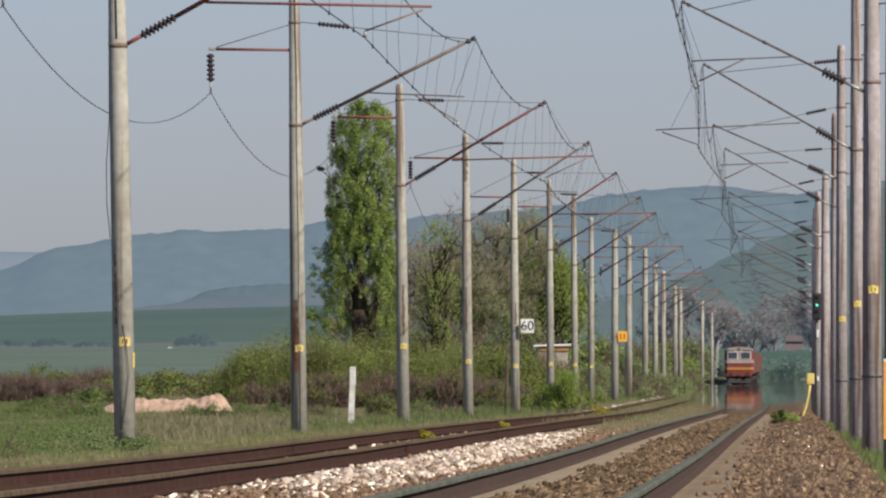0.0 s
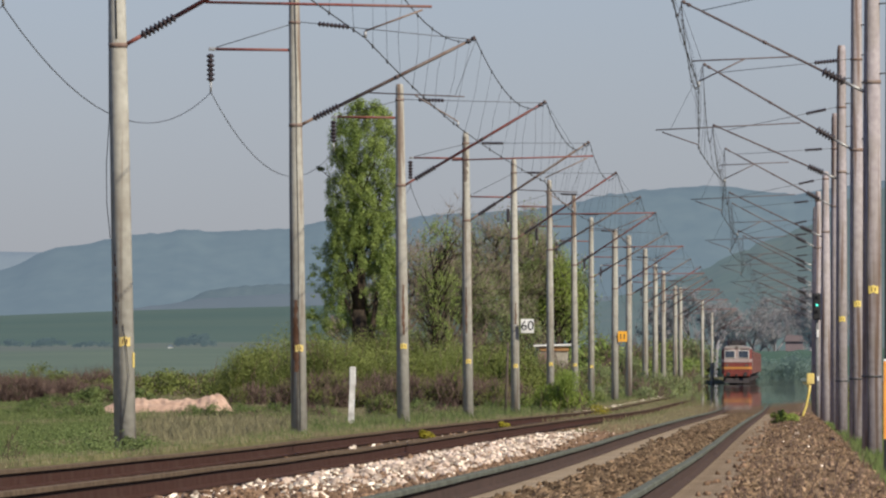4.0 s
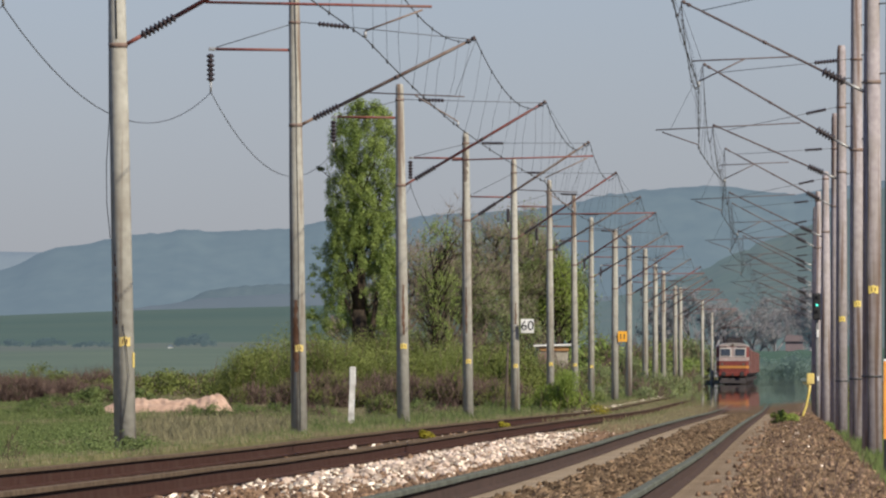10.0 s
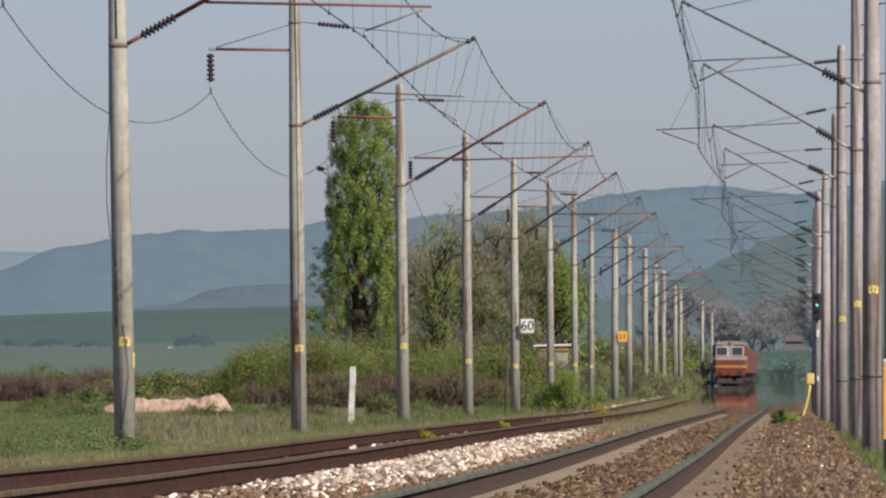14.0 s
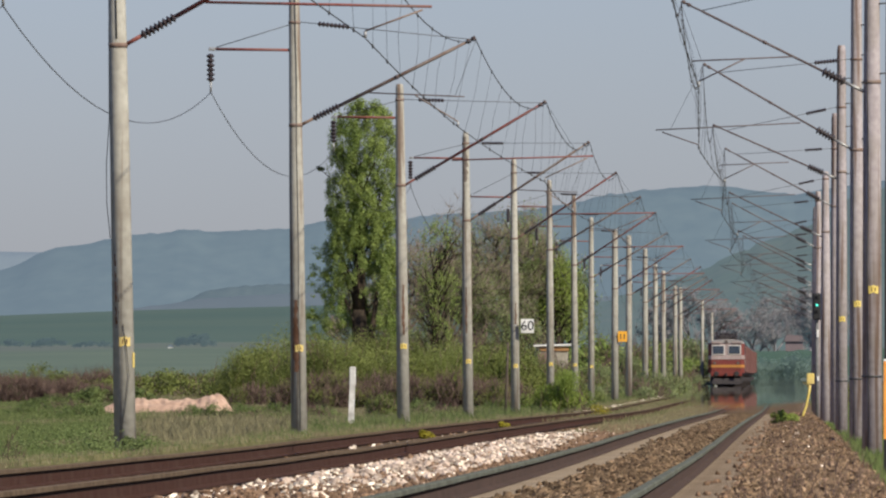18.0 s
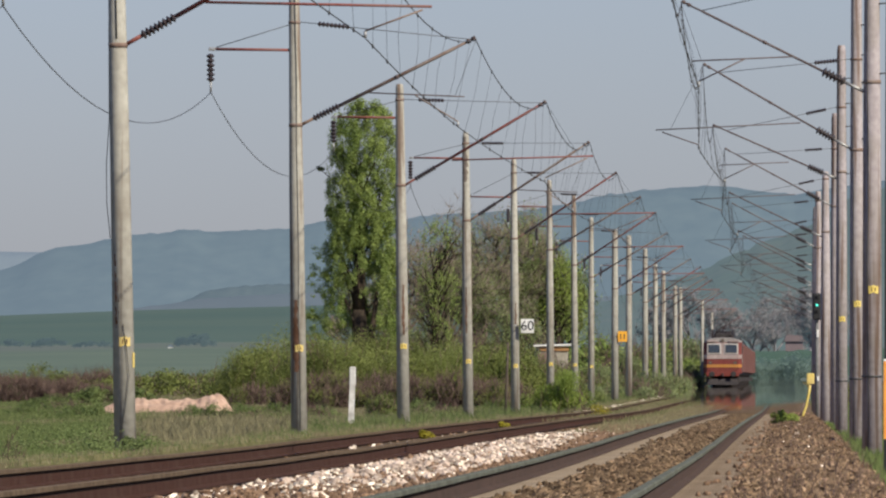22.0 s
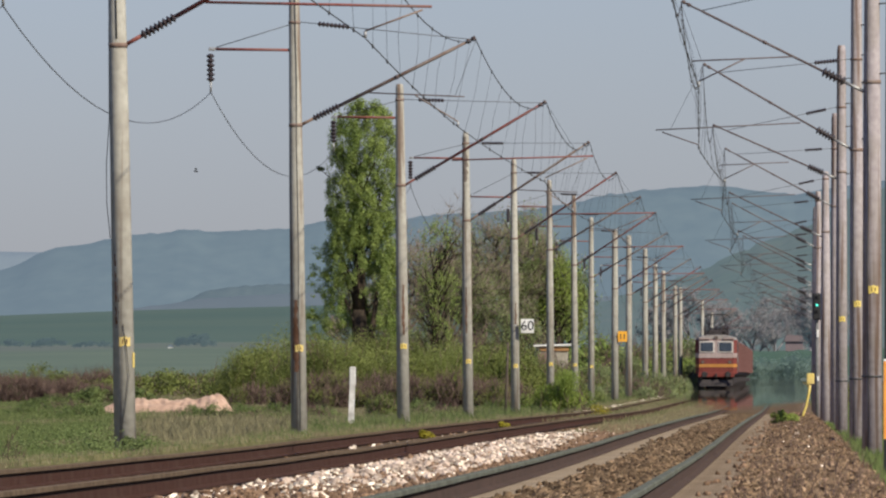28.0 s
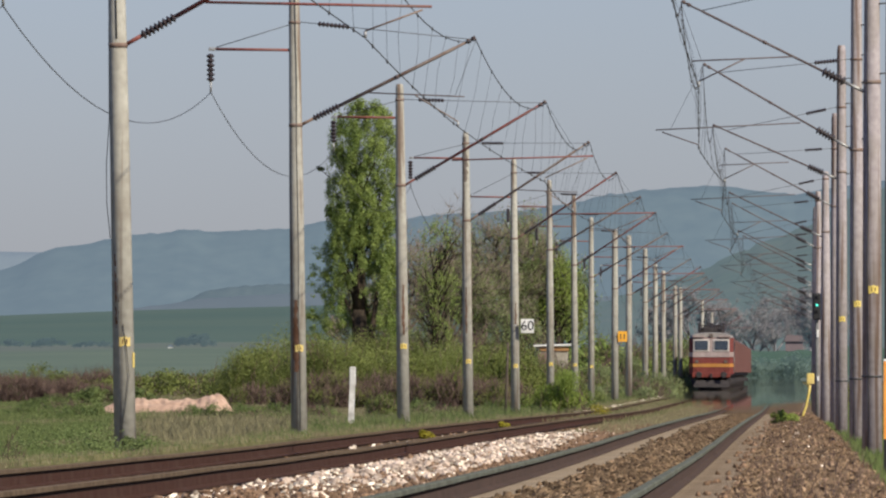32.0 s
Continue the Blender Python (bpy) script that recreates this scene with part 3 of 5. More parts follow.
def build_masts():
    rows = list(LROW)
    for y in (903, 946, 1176, 1317):
        rows.append((y, -8.5, rail_z(y) + 7.8 + 0.3 * math.sin(y), rail_z(y) + 0.05, 0.0))
    prev = None
    # the first carries wires in from a mast beside the eye
    for i, (y, x, top, e, lean) in enumerate(rows):
        foot = rail_z(y) - 0.05
        th, ends = mast(1, x, y, foot, top, e, i % 2 == 0, lean, feeder=i < 16, rise=1.64 if i % 2 == 0 or i == 3 else 1.44, tz=0.10, red=i % 2 == 0, r0=0.145 if i < 8 else 0.185, r1=0.09 if i < 8 else 0.14, fz=(0.02, 0.035, 0.12, 0.12, -0.24, 0.05)[min(i, 5)], dr=(0, -0.05, -0.15, -0.30, -0.30, -0.25)[min(i, 5)], dx=(0, 0.05, 0.13, 0.18, 0.10, 0.15)[min(i, 5)],
                        dz=(0, 0, 0.03, 0.11, 0.08, 0.16)[min(i, 5)], gx=(0, 0, 0.2, 0, 0.29)[min(i, 4)], gz=(0, 0, -0.15, 0, -0.1)[min(i, 4)], cz=0.17 if i == 0 else 0.0, label="tall grey rust-streaked concrete mast in the verge carrying overhead wires")
        if i < 9:
            band(th, (1.34, 1.5, 1.8, 1.65, 1.7, 1.93, 2.05, 2.1, 2.2)[i] - foot, 0.1375, 0.115, lean * 0.17)
        if i < 5:
            z0, z1, a0, a1 = ((1.5, 2.45, -3.3, -1.9), (1.0, 2.25, -2.35, -1.35), (1.9, 3.0, -1.65, -1.1), (2.2, 3.4, -1.95, -1.55), (2.6, 3.4, -1.55, -1.15))[i]
            stain(th, z0, z1, a0, a1, top - foot, lean)
        if i in (3, 5):
            stain(th, top - foot - 1.3, top - foot - 0.12, -3.0, -0.9, top - foot, lean, SOOT, "dark weathering at the head of the concrete")
        if i == 1:
            # on this pole the tube stands in for a dark crack line
            part("down_cable", tube([(lean * q / 8 + 0.02 + 0.008 * math.sin(q * 2.3), -0.145 + 0.0052 * q, q) for q in range(0, 9)], 0.008), WIRE, th)
        if i == 0:
            part("down_cable", tube([(lean * q / 8 - 0.01, -0.150 + 0.0062 * q, q) for q in (5.2, 6, 7, 8)], 0.010), WIRE, th)
            part("earth_cable", tube([(-0.03, -0.15, 1.55), (0.02, -0.15, 1.2), (0.05, -0.15, 0.9), (0.0, -0.155, 0.5), (-0.05, -0.16, 0.2)], 0.0055), WIRE, th)
            bm = bmesh.new()
            edge = [[bm.verts.new((lean * 0.15 + 0.1415 * math.cos(q), 0.1415 * math.sin(q), z)) for z in (1.0, 1.19)] for q in (-0.62, -0.45, -0.28)]
            for q0, q1 in zip(edge, edge[1:]):
                bm.faces.new((q0[0], q1[0], q1[1], q0[1]))
            part("yellow_flake", bm, YELLOW, th)
            part("loose_cable", tube([(-0.22, -0.02, 5.4), (-0.215, -0.02, 4.15), (-0.25, -0.02, 3.6), (-0.245, -0.02, 3.1), (-0.20, -0.02, 2.65)], 0.007), BLACK, th)
        if prev is None:
            prev = {k: v + Vector((0, -55, 0.15)) for k, v in ends.items()}
            prev["contact"] += Vector((-0.4, 0, 0))
        span(prev, ends, i < 8, "overhead line of the old track")
        if i < 16:
            o = prev["feed"]
            w = part("feeder_wire", tube([p - o for p in hang(prev["feed"], ends["feed"], 0.95, 16)], 0.0075), WIRE)
            w.matrix_basis = Matrix.Translation(o)
            tagged(w, "dark sagging feeder cable hung from mast brackets", "cable", "feeder cables")
        prev = ends
    # right row
    prev = None
    tops = [9.6, 9.6, 9.5, 9.12, 8.62, 7.9, 8.1]
    for i in range(19):
        y = 152.5 + 48.4 * i
        x = (1.29, 1.29, 1.29, 1.18, 1.20, 1.06)[i] if i < 6 else 0.93 + max(0.0, y - 495.0) * 0.00162
        e = [0.20, 0.25, 0.23, 0.42, 0.42, 0.45, 0.55][i] if i < 7 else rail_z(y) + 0.1
        top = tops[i] if i < 7 else rail_z(y) + 8.0 + 0.2 * math.sin(i * 3.3)
        foot = rail_z(y) - 0.55
        th, ends = mast(-1, x, y, foot, top, e, i % 2 == 0, 0.0, rise=1.62 if i % 2 == 0 else 1.29, r0=0.168 if i < 2 else 0.152 if i < 5 else 0.18, r1=0.105, wide=1.0 if i < 8 else (x + 2.1) / 3.03, dr=(0, 0, -0.09, 0.18, 0.12, 0.05)[min(i, 5)], dz=0.1 if i == 4 else 0.0, gz=-0.05 if i == 1 else 0.0, label="thick weathered concrete mast beside the ballast holding overhead wires")
        if i in (1, 2, 3):
            band(th, [0, 2.82, 2.92, 2.90][i], [0, 0.157, 0.143, 0.143][i], 0.12)
            part("strap", lathe(bmesh.new(), (0, 0, 1.40), (0, 0, 1.43), [(0, 0.172 if i < 2 else 0.155), (1, 0.172 if i < 2 else 0.155)], 14), WIRE, th)
            part("down_cable", tube([(-0.07 + 0.01 * math.sin(q * 1.7), (-0.158 if i < 2 else -0.142) + 0.0042 * q, 0.1 + q) for q in range(10)], 0.008), WIRE, th)
        if i == 0:
            part("orange_board", box((-0.121, -0.185, 1.09), (0.10, 0.012, 0.95), 0.003), ORANGE, th)
            # black strip stands in for the mast's dark left edge below the orange
            part("dark_strip", box((-0.121, -0.184, 0.35), (0.10, 0.010, 0.52), 0.003), BLACK, th)
            part("board_cap", box((-0.121, -0.186, 1.58), (0.10, 0.014, 0.03), 0.003), WHITE, th)
        if i == 3:
            part("foot_clamp", box((-0.12, -0.17, -0.37 - foot), (0.10, 0.06, 0.17), 0.02), BLACK, th)
        if i < 5:
            for q in (5.62, 6.75, 7.3, 7.9):
                part("step_bolt", rod((0.09, -0.05, e - foot + q), (0.22, -0.08, e - foot + q + 0.01), 0.014), WIRE, th)
        if prev is None:
            ends["contact"].x, ends["carrier"].x = -1.50, -1.60
            prev = {k: v + Vector((0, -48.4, 0.0)) for k, v in ends.items()}
        span(prev, ends, i < 9, "overhead line of the main track")
        prev = ends


# ---- lineside things ----
def kilometre_post():
    th = empty("marker_post", pose(-9.2, 259, land(-9.2, 259)), "white painted concrete marker post standing in the grass", "marker post")
    worn = mat("worn_white_paint", (0.40, 0.38, 0.35), (0.76, 0.75, 0.72), scale=5, rough=0.8, c=(0.34, 0.31, 0.27), coarse=0.7)
    tilt = [(0.02 * k, 0.0) for k in range(3)]
    part("post_shaft", loft([[(tx - w, -w, z), (tx + w, -w, z), (tx + w, w, z), (tx - w, w, z)] for (tx, _), z, w in zip(tilt, (-0.2, 0.5, 0.95), (0.062, 0.058, 0.056))]), worn, th)
    part("post_head", box((0.04, 0, 1.08), (0.135, 0.12, 0.40), 0.03), worn, th)


def sign(x, y, z, w, h, board, foot_dx, name, label, digits=None):
    th = empty(name, pose(x, y, z), label, "sign")
    part("sign_board", box((0, 0, 0), (w, 0.02, h), 0.006), board, th)
    part("sign_bracket", rod((foot_dx, 0.03, 0), (w * 0.3, 0.03, 0), 0.014), BLACK, th)
    part("sign_clamp", rod((foot_dx, 0.03, -0.05), (foot_dx, 0.03, 0.05), 0.02), STEEL, th)
    if digits:
        cu = bpy.data.curves.new("digits", 'FONT')
        cu.body, cu.size, cu.extrude, cu.align_x, cu.align_y = digits, h * 0.95, 0.004, 'CENTER', 'CENTER'
        tmp = new("digits_text", cu)
        me = bpy.data.meshes.new_from_object(tmp.evaluated_get(bpy.context.evaluated_depsgraph_get()))
        bpy.data.objects.remove(tmp)
        me.materials.clear()
        me.materials.append(BLACK)
        ob = new("digits", me)
        ob.parent = th
        ob.matrix_basis = pose(0, -0.016, 0, 90, 0, 0)
    else:
        for dx in (-w * 0.2, w * 0.2):
            part("stroke", box((dx, -0.012, 0), (w * 0.13, 0.008, h * 0.5)), RUST, th)


LOCO_DARK_POST = mat("signal_grey_paint", (0.12, 0.12, 0.12), (0.2, 0.2, 0.19), scale=8, rough=0.7)
GREEN_LAMP = mat("green_signal_glass", (0.0, 0.35, 0.25), (0.0, 0.4, 0.3), rough=0.2, bump=0, glow=(0.10, 0.55, 0.42, 1.6))
LENS = mat("dark_lens", (0.01, 0.01, 0.012), (0.02, 0.02, 0.02), rough=0.15, bump=0)


def signal():
    y = 440.0
    g = rail_z(y) - 0.55
    th = empty("railway_signal", pose(0.875, y, g), "dark railway signal on a post showing a green light", "signal")
    t = 4.52 - g
    part("signal_post", lathe(bmesh.new(), (0, 0.12, -0.4), (0, 0.12, t - 0.1), [(0, 0.06), (1, 0.055)], 10), LOCO_DARK_POST, th)
    head = part("signal_head", box((0, 0, t - 0.55), (0.31, 0.16, 0.94), 0.06), BLACK, th)
    for i, m in enumerate((LENS, GREEN_LAMP, LENS)):
        z = t - 0.25 - 0.25 * i
        part("signal_lens", lathe(bmesh.new(), (0, -0.075, z), (0, -0.10, z), [(0, 0.05), (1, 0.045)], 12), m, head)
        part("signal_hood", lathe(bmesh.new(), (0, -0.08, z + 0.075), (0, -0.24, z + 0.085), [(0, 0.03), (1, 0.02)], 6), BLACK, head)
    part("number_plate", box((0.03, 0.04, t - 1.5), (0.085, 0.02, 0.26), 0.005), WHITE, th)
    part("relay_box", box((0.04, 0.04, t - 3.1), (0.08, 0.08, 0.16), 0.01), WHITE, th)
    part("signal_ladder", tube([(0.14, 0.2, 0), (0.14, 0.2, t - 0.3)], 0.015), STEEL, th)


def yellow_marker():
    y = 366.0
    g = bed_z(0.45, y)
    th = empty("yellow_marker", pose(0.35, y, g), "yellow marker box on a bent post at the ballast edge", "marker")
    part("marker_post", tube([(-0.08, 0, -0.2), (-0.02, 0, 0.1), (0.06, 0, 0.32), (0.14, 0, 0.7), (0.18, 0, 1.0)], 0.04, 8), YELLOW, th)
    part("marker_plate", box((0.19, -0.02, 1.13), (0.22, 0.10, 0.32), 0.03), YELLOW, th)
    part("marker_brace", rod((-0.16, 0.05, -0.1), (0.02, 0.04, 0.42), 0.04), RUSTY_TUBE, th)


def hut():
    y = 733.0
    g = land(-14.1, y) - 0.1
    th = empty("lineside_hut", pose(-14.1, y, g), "small grey lineside hut with a flat white roof", "hut")
    top = 4.0 - g
    plaster = mat("hut_plaster", (0.30, 0.27, 0.21), (0.40, 0.36, 0.29), scale=3, rough=0.95, c=(0.20, 0.16, 0.12))
    part("hut_wall", box((0, 0, top / 2 - 0.1), (1.75, 2.2, top - 0.2), 0.02), plaster, th)
    part("hut_roof", box((0, 0, top - 0.04), (2.25, 2.7, 0.11), 0.03, None, Euler((0, radians(-1.5), 0)).to_matrix()), WHITE, th)
    # orange-brown strip across the top of the wall
    part("hut_eave", box((0.1, -1.13, top - 0.25), (1.7, 0.12, 0.26), 0.02), mat("orange_brown_eave", (0.30, 0.15, 0.06), (0.42, 0.24, 0.10), scale=5, rough=0.9, c=(0.14, 0.08, 0.05)), th)
    part("hut_door", box((-0.55, -1.11, top - 1.4), (0.6, 0.05, 1.8), 0.01), RUSTY_TUBE, th)


# ---- plants ----
def cloud(rng, clumps, n, shell=0.55, ways=False):
    """Random places inside a set of ellipsoids (x, y, z, rx, ry, rz); with ways, also the way out of each clump."""
    c = np.array(clumps, dtype=float)
    vol = np.prod(c[:, 3:], axis=1) ** 0.75
    k = rng.choice(len(c), n, p=vol / vol.sum())
    d = rng.normal(size=(n, 3))
    d /= np.linalg.norm(d, axis=1)[:, None]
    p = c[k, :3] + d * (rng.random(n) ** shell)[:, None] * c[k, 3:]
    return (p, d) if ways else p


def leaves(name, rng, pts, size, material, parent=None, turn=1.0, ways=None):
    """Small bent leaves or leaf clumps: two triangles each."""
    n = len(pts)
    # leaves turn their faces outward and up, as they grow
    pts = np.asarray(pts)
    out = pts - pts.mean(axis=0)
    out[:, 2] *= 0.35
    out /= np.linalg.norm(out, axis=1)[:, None] + 1e-6
    if ways is not None:
        out = 0.6 * out + 0.45 * ways
    nn = rng.normal(size=(n, 3)) * 0.75 + out * turn + np.array([0, 0, 0.35 * turn])
    nn /= np.linalg.norm(nn, axis=1)[:, None]
    u = np.cross(nn, rng.normal(size=(n, 3)))
    u /= np.linalg.norm(u, axis=1)[:, None]
    w = np.cross(nn, u)
    s = (size * (0.6 + 0.8 * rng.random(n)))[:, None]
    v = np.stack([pts - u * s, pts + w * s * 0.55 + nn * s * 0.2, pts + u * s, pts - w * s * 0.55 + nn * s * 0.2], axis=1).reshape(-1, 3)
    f = np.arange(4 * n).reshape(n, 4)
    return mesh_np(name, v, np.concatenate([f[:, [0, 1, 2]], f[:, [0, 2, 3]]]), material, parent)


def blades(name, rng, pts, h, w, material, lean=0.45, per=6, spread=0.12):
    """Grass: bent blades in tufts."""
    n = len(pts)
    base = np.repeat(pts, per, axis=0) + np.concatenate([rng.normal(0, spread, (n * per, 2)), np.zeros((n * per, 1))], axis=1)
    m = n * per
    hh = np.repeat(h if np.ndim(h) else np.full(n, h), per) * (0.5 + 0.7 * rng.random(m))
    a = rng.random(m) * 2 * math.pi
    l = np.stack([np.cos(a), np.sin(a)], axis=1) * (lean * hh * rng.random(m))[:, None]
    side = np.array([1.0, 0.3])[None] * w * (0.6 + 0.8 * rng.random(m))[:, None]
    z0 = base[:, 2] - 0.03
    v = np.stack([np.column_stack([base[:, :2] - side, z0]), np.column_stack([base[:, :2] + side, z0]),
                  np.column_stack([base[:, :2] + l * 0.4 + side * 0.7, z0 + hh * 0.6]), np.column_stack([base[:, :2] + l, z0 + hh])], axis=1).reshape(-1, 3)
    f = np.arange(4 * m).reshape(m, 4)
    return mesh_np(name, v, np.concatenate([f[:, [0, 1, 2]], f[:, [0, 2, 3]]]), material)


def twigs(name, rng, base, length, n, r, material, parent=None, up=0.9):
    """Thin upright twigs, three-sided spikes."""
    b = base[rng.integers(0, len(base), n)] if len(base) != n else base
    d = rng.normal(size=(n, 3)) * 0.5 + np.array([0, 0, up])
    d /= np.linalg.norm(d, axis=1)[:, None]
    L = (length * (0.4 + 0.9 * rng.random(n)))[:, None]
    s = np.array([[1, 0, 0], [-0.5, 0.87, 0], [-0.5, -0.87, 0]]) * r
    v = np.concatenate([b[:, None, :] + s[None], (b + d * L)[:, None, :]], axis=1).reshape(-1, 3)
    f = np.arange(4 * n).reshape(n, 4)
    return tagged(mesh_np(name, v, np.concatenate([f[:, [0, 1, 3]], f[:, [1, 2, 3]], f[:, [2, 0, 3]]]), material, parent), kind="stuff")


def limbs(bm, rng, a, d, length, r, depth, tips, spread=0.55):
    """Branching limbs; collects the places of their tips."""
    a, d = Vector(a), Vector(d).normalized()
    mid = a + d * length * 0.55 + Vector(rng.normal(0, 0.04 * length, 3))
    b = a + d * length
    n = 6 if depth > 1 else 4
    lathe(bm, a, mid, [(0, r), (1, r * 0.8)], n)
    lathe(bm, mid, b, [(0, r * 0.8), (1, r * 0.55)], n)
    tips.append(tuple(b))
    if depth == 0:
        return
    for i in range(int(rng.integers(2, 4))):
        nd = (d + Vector(rng.normal(0, spread, 3)) + Vector((0, 0, 0.15))).normalized()
        limbs(bm, rng, mid.lerp(b, rng.random()), nd, length * (0.55 + 0.25 * rng.random()), r * 0.55, depth - 1, tips, spread)


def poplar(seed, x, y, base, h, w, nclump=1500, nleaf=110000, lobes=True):
    """A columnar poplar: one stout trunk, steep limbs, leaf clumps that leave gaps low down."""
    rng = np.random.default_rng(seed)
    th = empty("poplar_tree", pose(x, y, base), "tall columnar poplar with fresh green spring leaves" if lobes else "slender young poplar in fresh green leaf", "tree", "lineside trees")
    bm = bmesh.new()
    k = h / 17.4
    trunk = [(0.15, 0, -0.4), (0.10, 0, h * 0.10), (-0.05, 0, h * 0.30), (0.0, 0, h * 0.52), (0.05, 0, h * 0.78)]
    radii = [0.66 * k, 0.50 * k, 0.38 * k, 0.24 * k, 0.07]
    for a, b, r0, r1 in zip(trunk, trunk[1:], radii, radii[1:]):
        lathe(bm, a, b, [(0, r0), (0.5, (r0 + r1) / 2 * 1.04), (1, r1)], 12)
    lathe(bm, (0.35 * k, 0.1, h * 0.04), (0.95 * k, 0.2, h * 0.36), [(0, 0.34 * k), (0.5, 0.22 * k), (1, 0.09 * k)], 9)
    for q in range(5):
        a = q * 1.26
        lathe(bm, (0.15 + 0.75 * k * math.cos(a), 0.75 * k * math.sin(a), -0.35), (0.12, 0, h * 0.05), [(0, 0.16 * k), (1, 0.30 * k)], 7)
    part("trunk", bm, BARK, th)
    bm = bmesh.new()
    tips = []
    for i in range(34):
        z = h * (0.16 + 0.6 * i / 34)
        a = rng.random() * 6.28
        limbs(bm, rng, (0.2 * math.cos(a), 0.2 * math.sin(a), z), (0.5 * math.cos(a), 0.5 * math.sin(a), 1), h * 0.12, 0.065, 1, tips, 0.35)
    part("branching", bm, BARK, th)
    clumps = []
    for i in range(nclump):
        t = 1 - rng.random() ** 0.85 * 0.86
        z = h * (0.12 + 0.85 * t)
        rad = w * np.interp(t, [0, 0.14, 0.3, 0.6, 0.86, 0.95, 1], [0.36, 0.42, 0.41, 0.385, 0.375, 0.30, 0.08])
        a = rng.random() * 6.28
        q = rad * rng.random() ** 0.45
        s = (0.12 + 0.20 * rng.random()) * (1.0 if t > 0.35 else 0.85)
        # the trunk shows through the foot of the crown
        if t < 0.45 and abs(q * math.cos(a) + 0.1) < 0.95 * k and math.sin(a) < 0.3 and rng.random() < 1.25 - 1.6 * t:
            continue
        clumps.append((q * math.cos(a) + 0.12 * w * 0.3, q * math.sin(a), z, s, s, s * 2.0))
    if lobes:
        # loose low boughs, mostly to the field side
        for bx, bz, n in ((-2.15, 8.4, 8), (-2.5, 7.2, 10), (-2.2, 6.2, 10), (-2.5, 5.0, 10), (-1.9, 4.2, 8), (-2.3, 3.4, 8), (-1.5, 2.9, 5), (1.9, 4.2, 12), (1.6, 3.2, 9), (1.9, 6.0, 10), (1.75, 7.6, 8)):
            for q in range(n):
                s = 0.13 + 0.2 * rng.random()
                clumps.append((bx + rng.normal(0, 0.32), rng.normal(0, 0.5), bz + rng.normal(0, 0.33), s * 1.2, s, s))
        part("stray_twig", rod((-0.4, 0, 11.6), (-2.2, 0, 13.1), 0.02, 5), BARK, th)
        leaves("stray_leaves", rng, cloud(rng, [(-2.2, 0, 13.15, 0.26, 0.2, 0.13), (-2.35, 0, 13.25, 0.13, 0.1, 0.1)], 260, 0.6), 0.05, LEAF_DARK, th)
    pts, ways = cloud(rng, clumps, nleaf, 0.6, True)
    leaves("crown", rng, pts, 0.052, LEAF_POPLAR, th, ways=ways)
    return th


def tree(seed, x, y, base, h, w, leaf, nleaf, bark, label, size=0.10, depth=3, kind="broadleaf_tree", up=0.5, twig=0, tr=0.013, twig_bark=None):
    rng = np.random.default_rng(seed)
    th = empty(kind, pose(x, y, base), label, "tree", "lineside trees")
    bm = bmesh.new()
    lathe(bm, (0, 0, -0.4), (rng.normal(0, 0.2), 0, h * 0.55), [(0, 0.035 * h), (0.06, 0.026 * h), (1, 0.010 * h)], 10)
    part("trunk", bm, bark, th)
    bm = bmesh.new()
    tips = []
    for i in range(9):
        a = rng.random() * 6.28
        z = h * (0.22 + 0.32 * i / 9)
        limbs(bm, rng, (0, 0, z), (math.cos(a) * (1 - up), math.sin(a) * (1 - up), up + 0.2), h * 0.24 * (0.8 + 0.4 * rng.random()), 0.012 * h, depth, tips)
    part("branching", bm, bark, th)
    t = np.array(tips)
    t[:, :2] *= np.minimum(1.0, w * 0.5 / np.maximum(np.linalg.norm(t[:, :2], axis=1), 0.01))[:, None] ** 0.5
    k = rng.integers(0, len(t), nleaf)
    pts = t[k] + rng.normal(0, 0.035 * h, (nleaf, 3))
    if nleaf:
        leaves("crown", rng, pts, size, leaf, th)
    if twig:
        twigs("twig_mass", rng, t + rng.normal(0, 0.02 * h, t.shape), 0.085 * h, twig, tr, twig_bark or bark, th, 0.6)
    return th


def bush(seed, x, y, wx, wy, h, leaf, n, size, label, twig=0, lift=0.0, name="bush", sink=0.1, fill=14, tr=0.0):
    """A shrub of many uneven clumps over its own twigs."""
    rng = np.random.default_rng(seed)
    g = land(x, y) - sink
    if y > 600:
        n, size = int(n * 0.75), size * 1.12
    th = empty(name, pose(x, y, g), label, "bush", "lineside bushes")
    clumps = []
    m = max(fill, int(10 * wx / max(h, 0.5)))
    for i in range(m):
        px, py = (rng.random() - 0.5) * wx, (rng.random() - 0.5) * wy
        edge = 1 - 0.65 * abs(2 * px / wx) ** 2.2
        hh = h * edge * (0.7 + 0.35 * rng.random())
        s = h * (0.16 + 0.18 * rng.random())
        z = lift + hh * (0.25 + 0.6 * rng.random())
        clumps.append((px, py, min(z, hh - s * 0.4), s * 1.3, s, s))
    if n:
        leaves("foliage", rng, cloud(rng, clumps, n, 0.6), size, leaf, th)
    base = np.column_stack([(rng.random(400) - 0.5) * wx * 0.95, (rng.random(400) - 0.5) * wy, np.full(400, -0.1)])
    if twig:
        b = base[rng.integers(0, 400, twig)]
        edge = 1 - 0.6 * np.abs(2 * b[:, 0] / wx) ** 2.2
        b[:, 2] = rng.random(twig) ** 1.3 * h * 0.75 * edge
        twigs("twig_mass", rng, b, h * 0.38, twig, tr or 0.012 + 0.006 * h, TWIG, th)
    return th


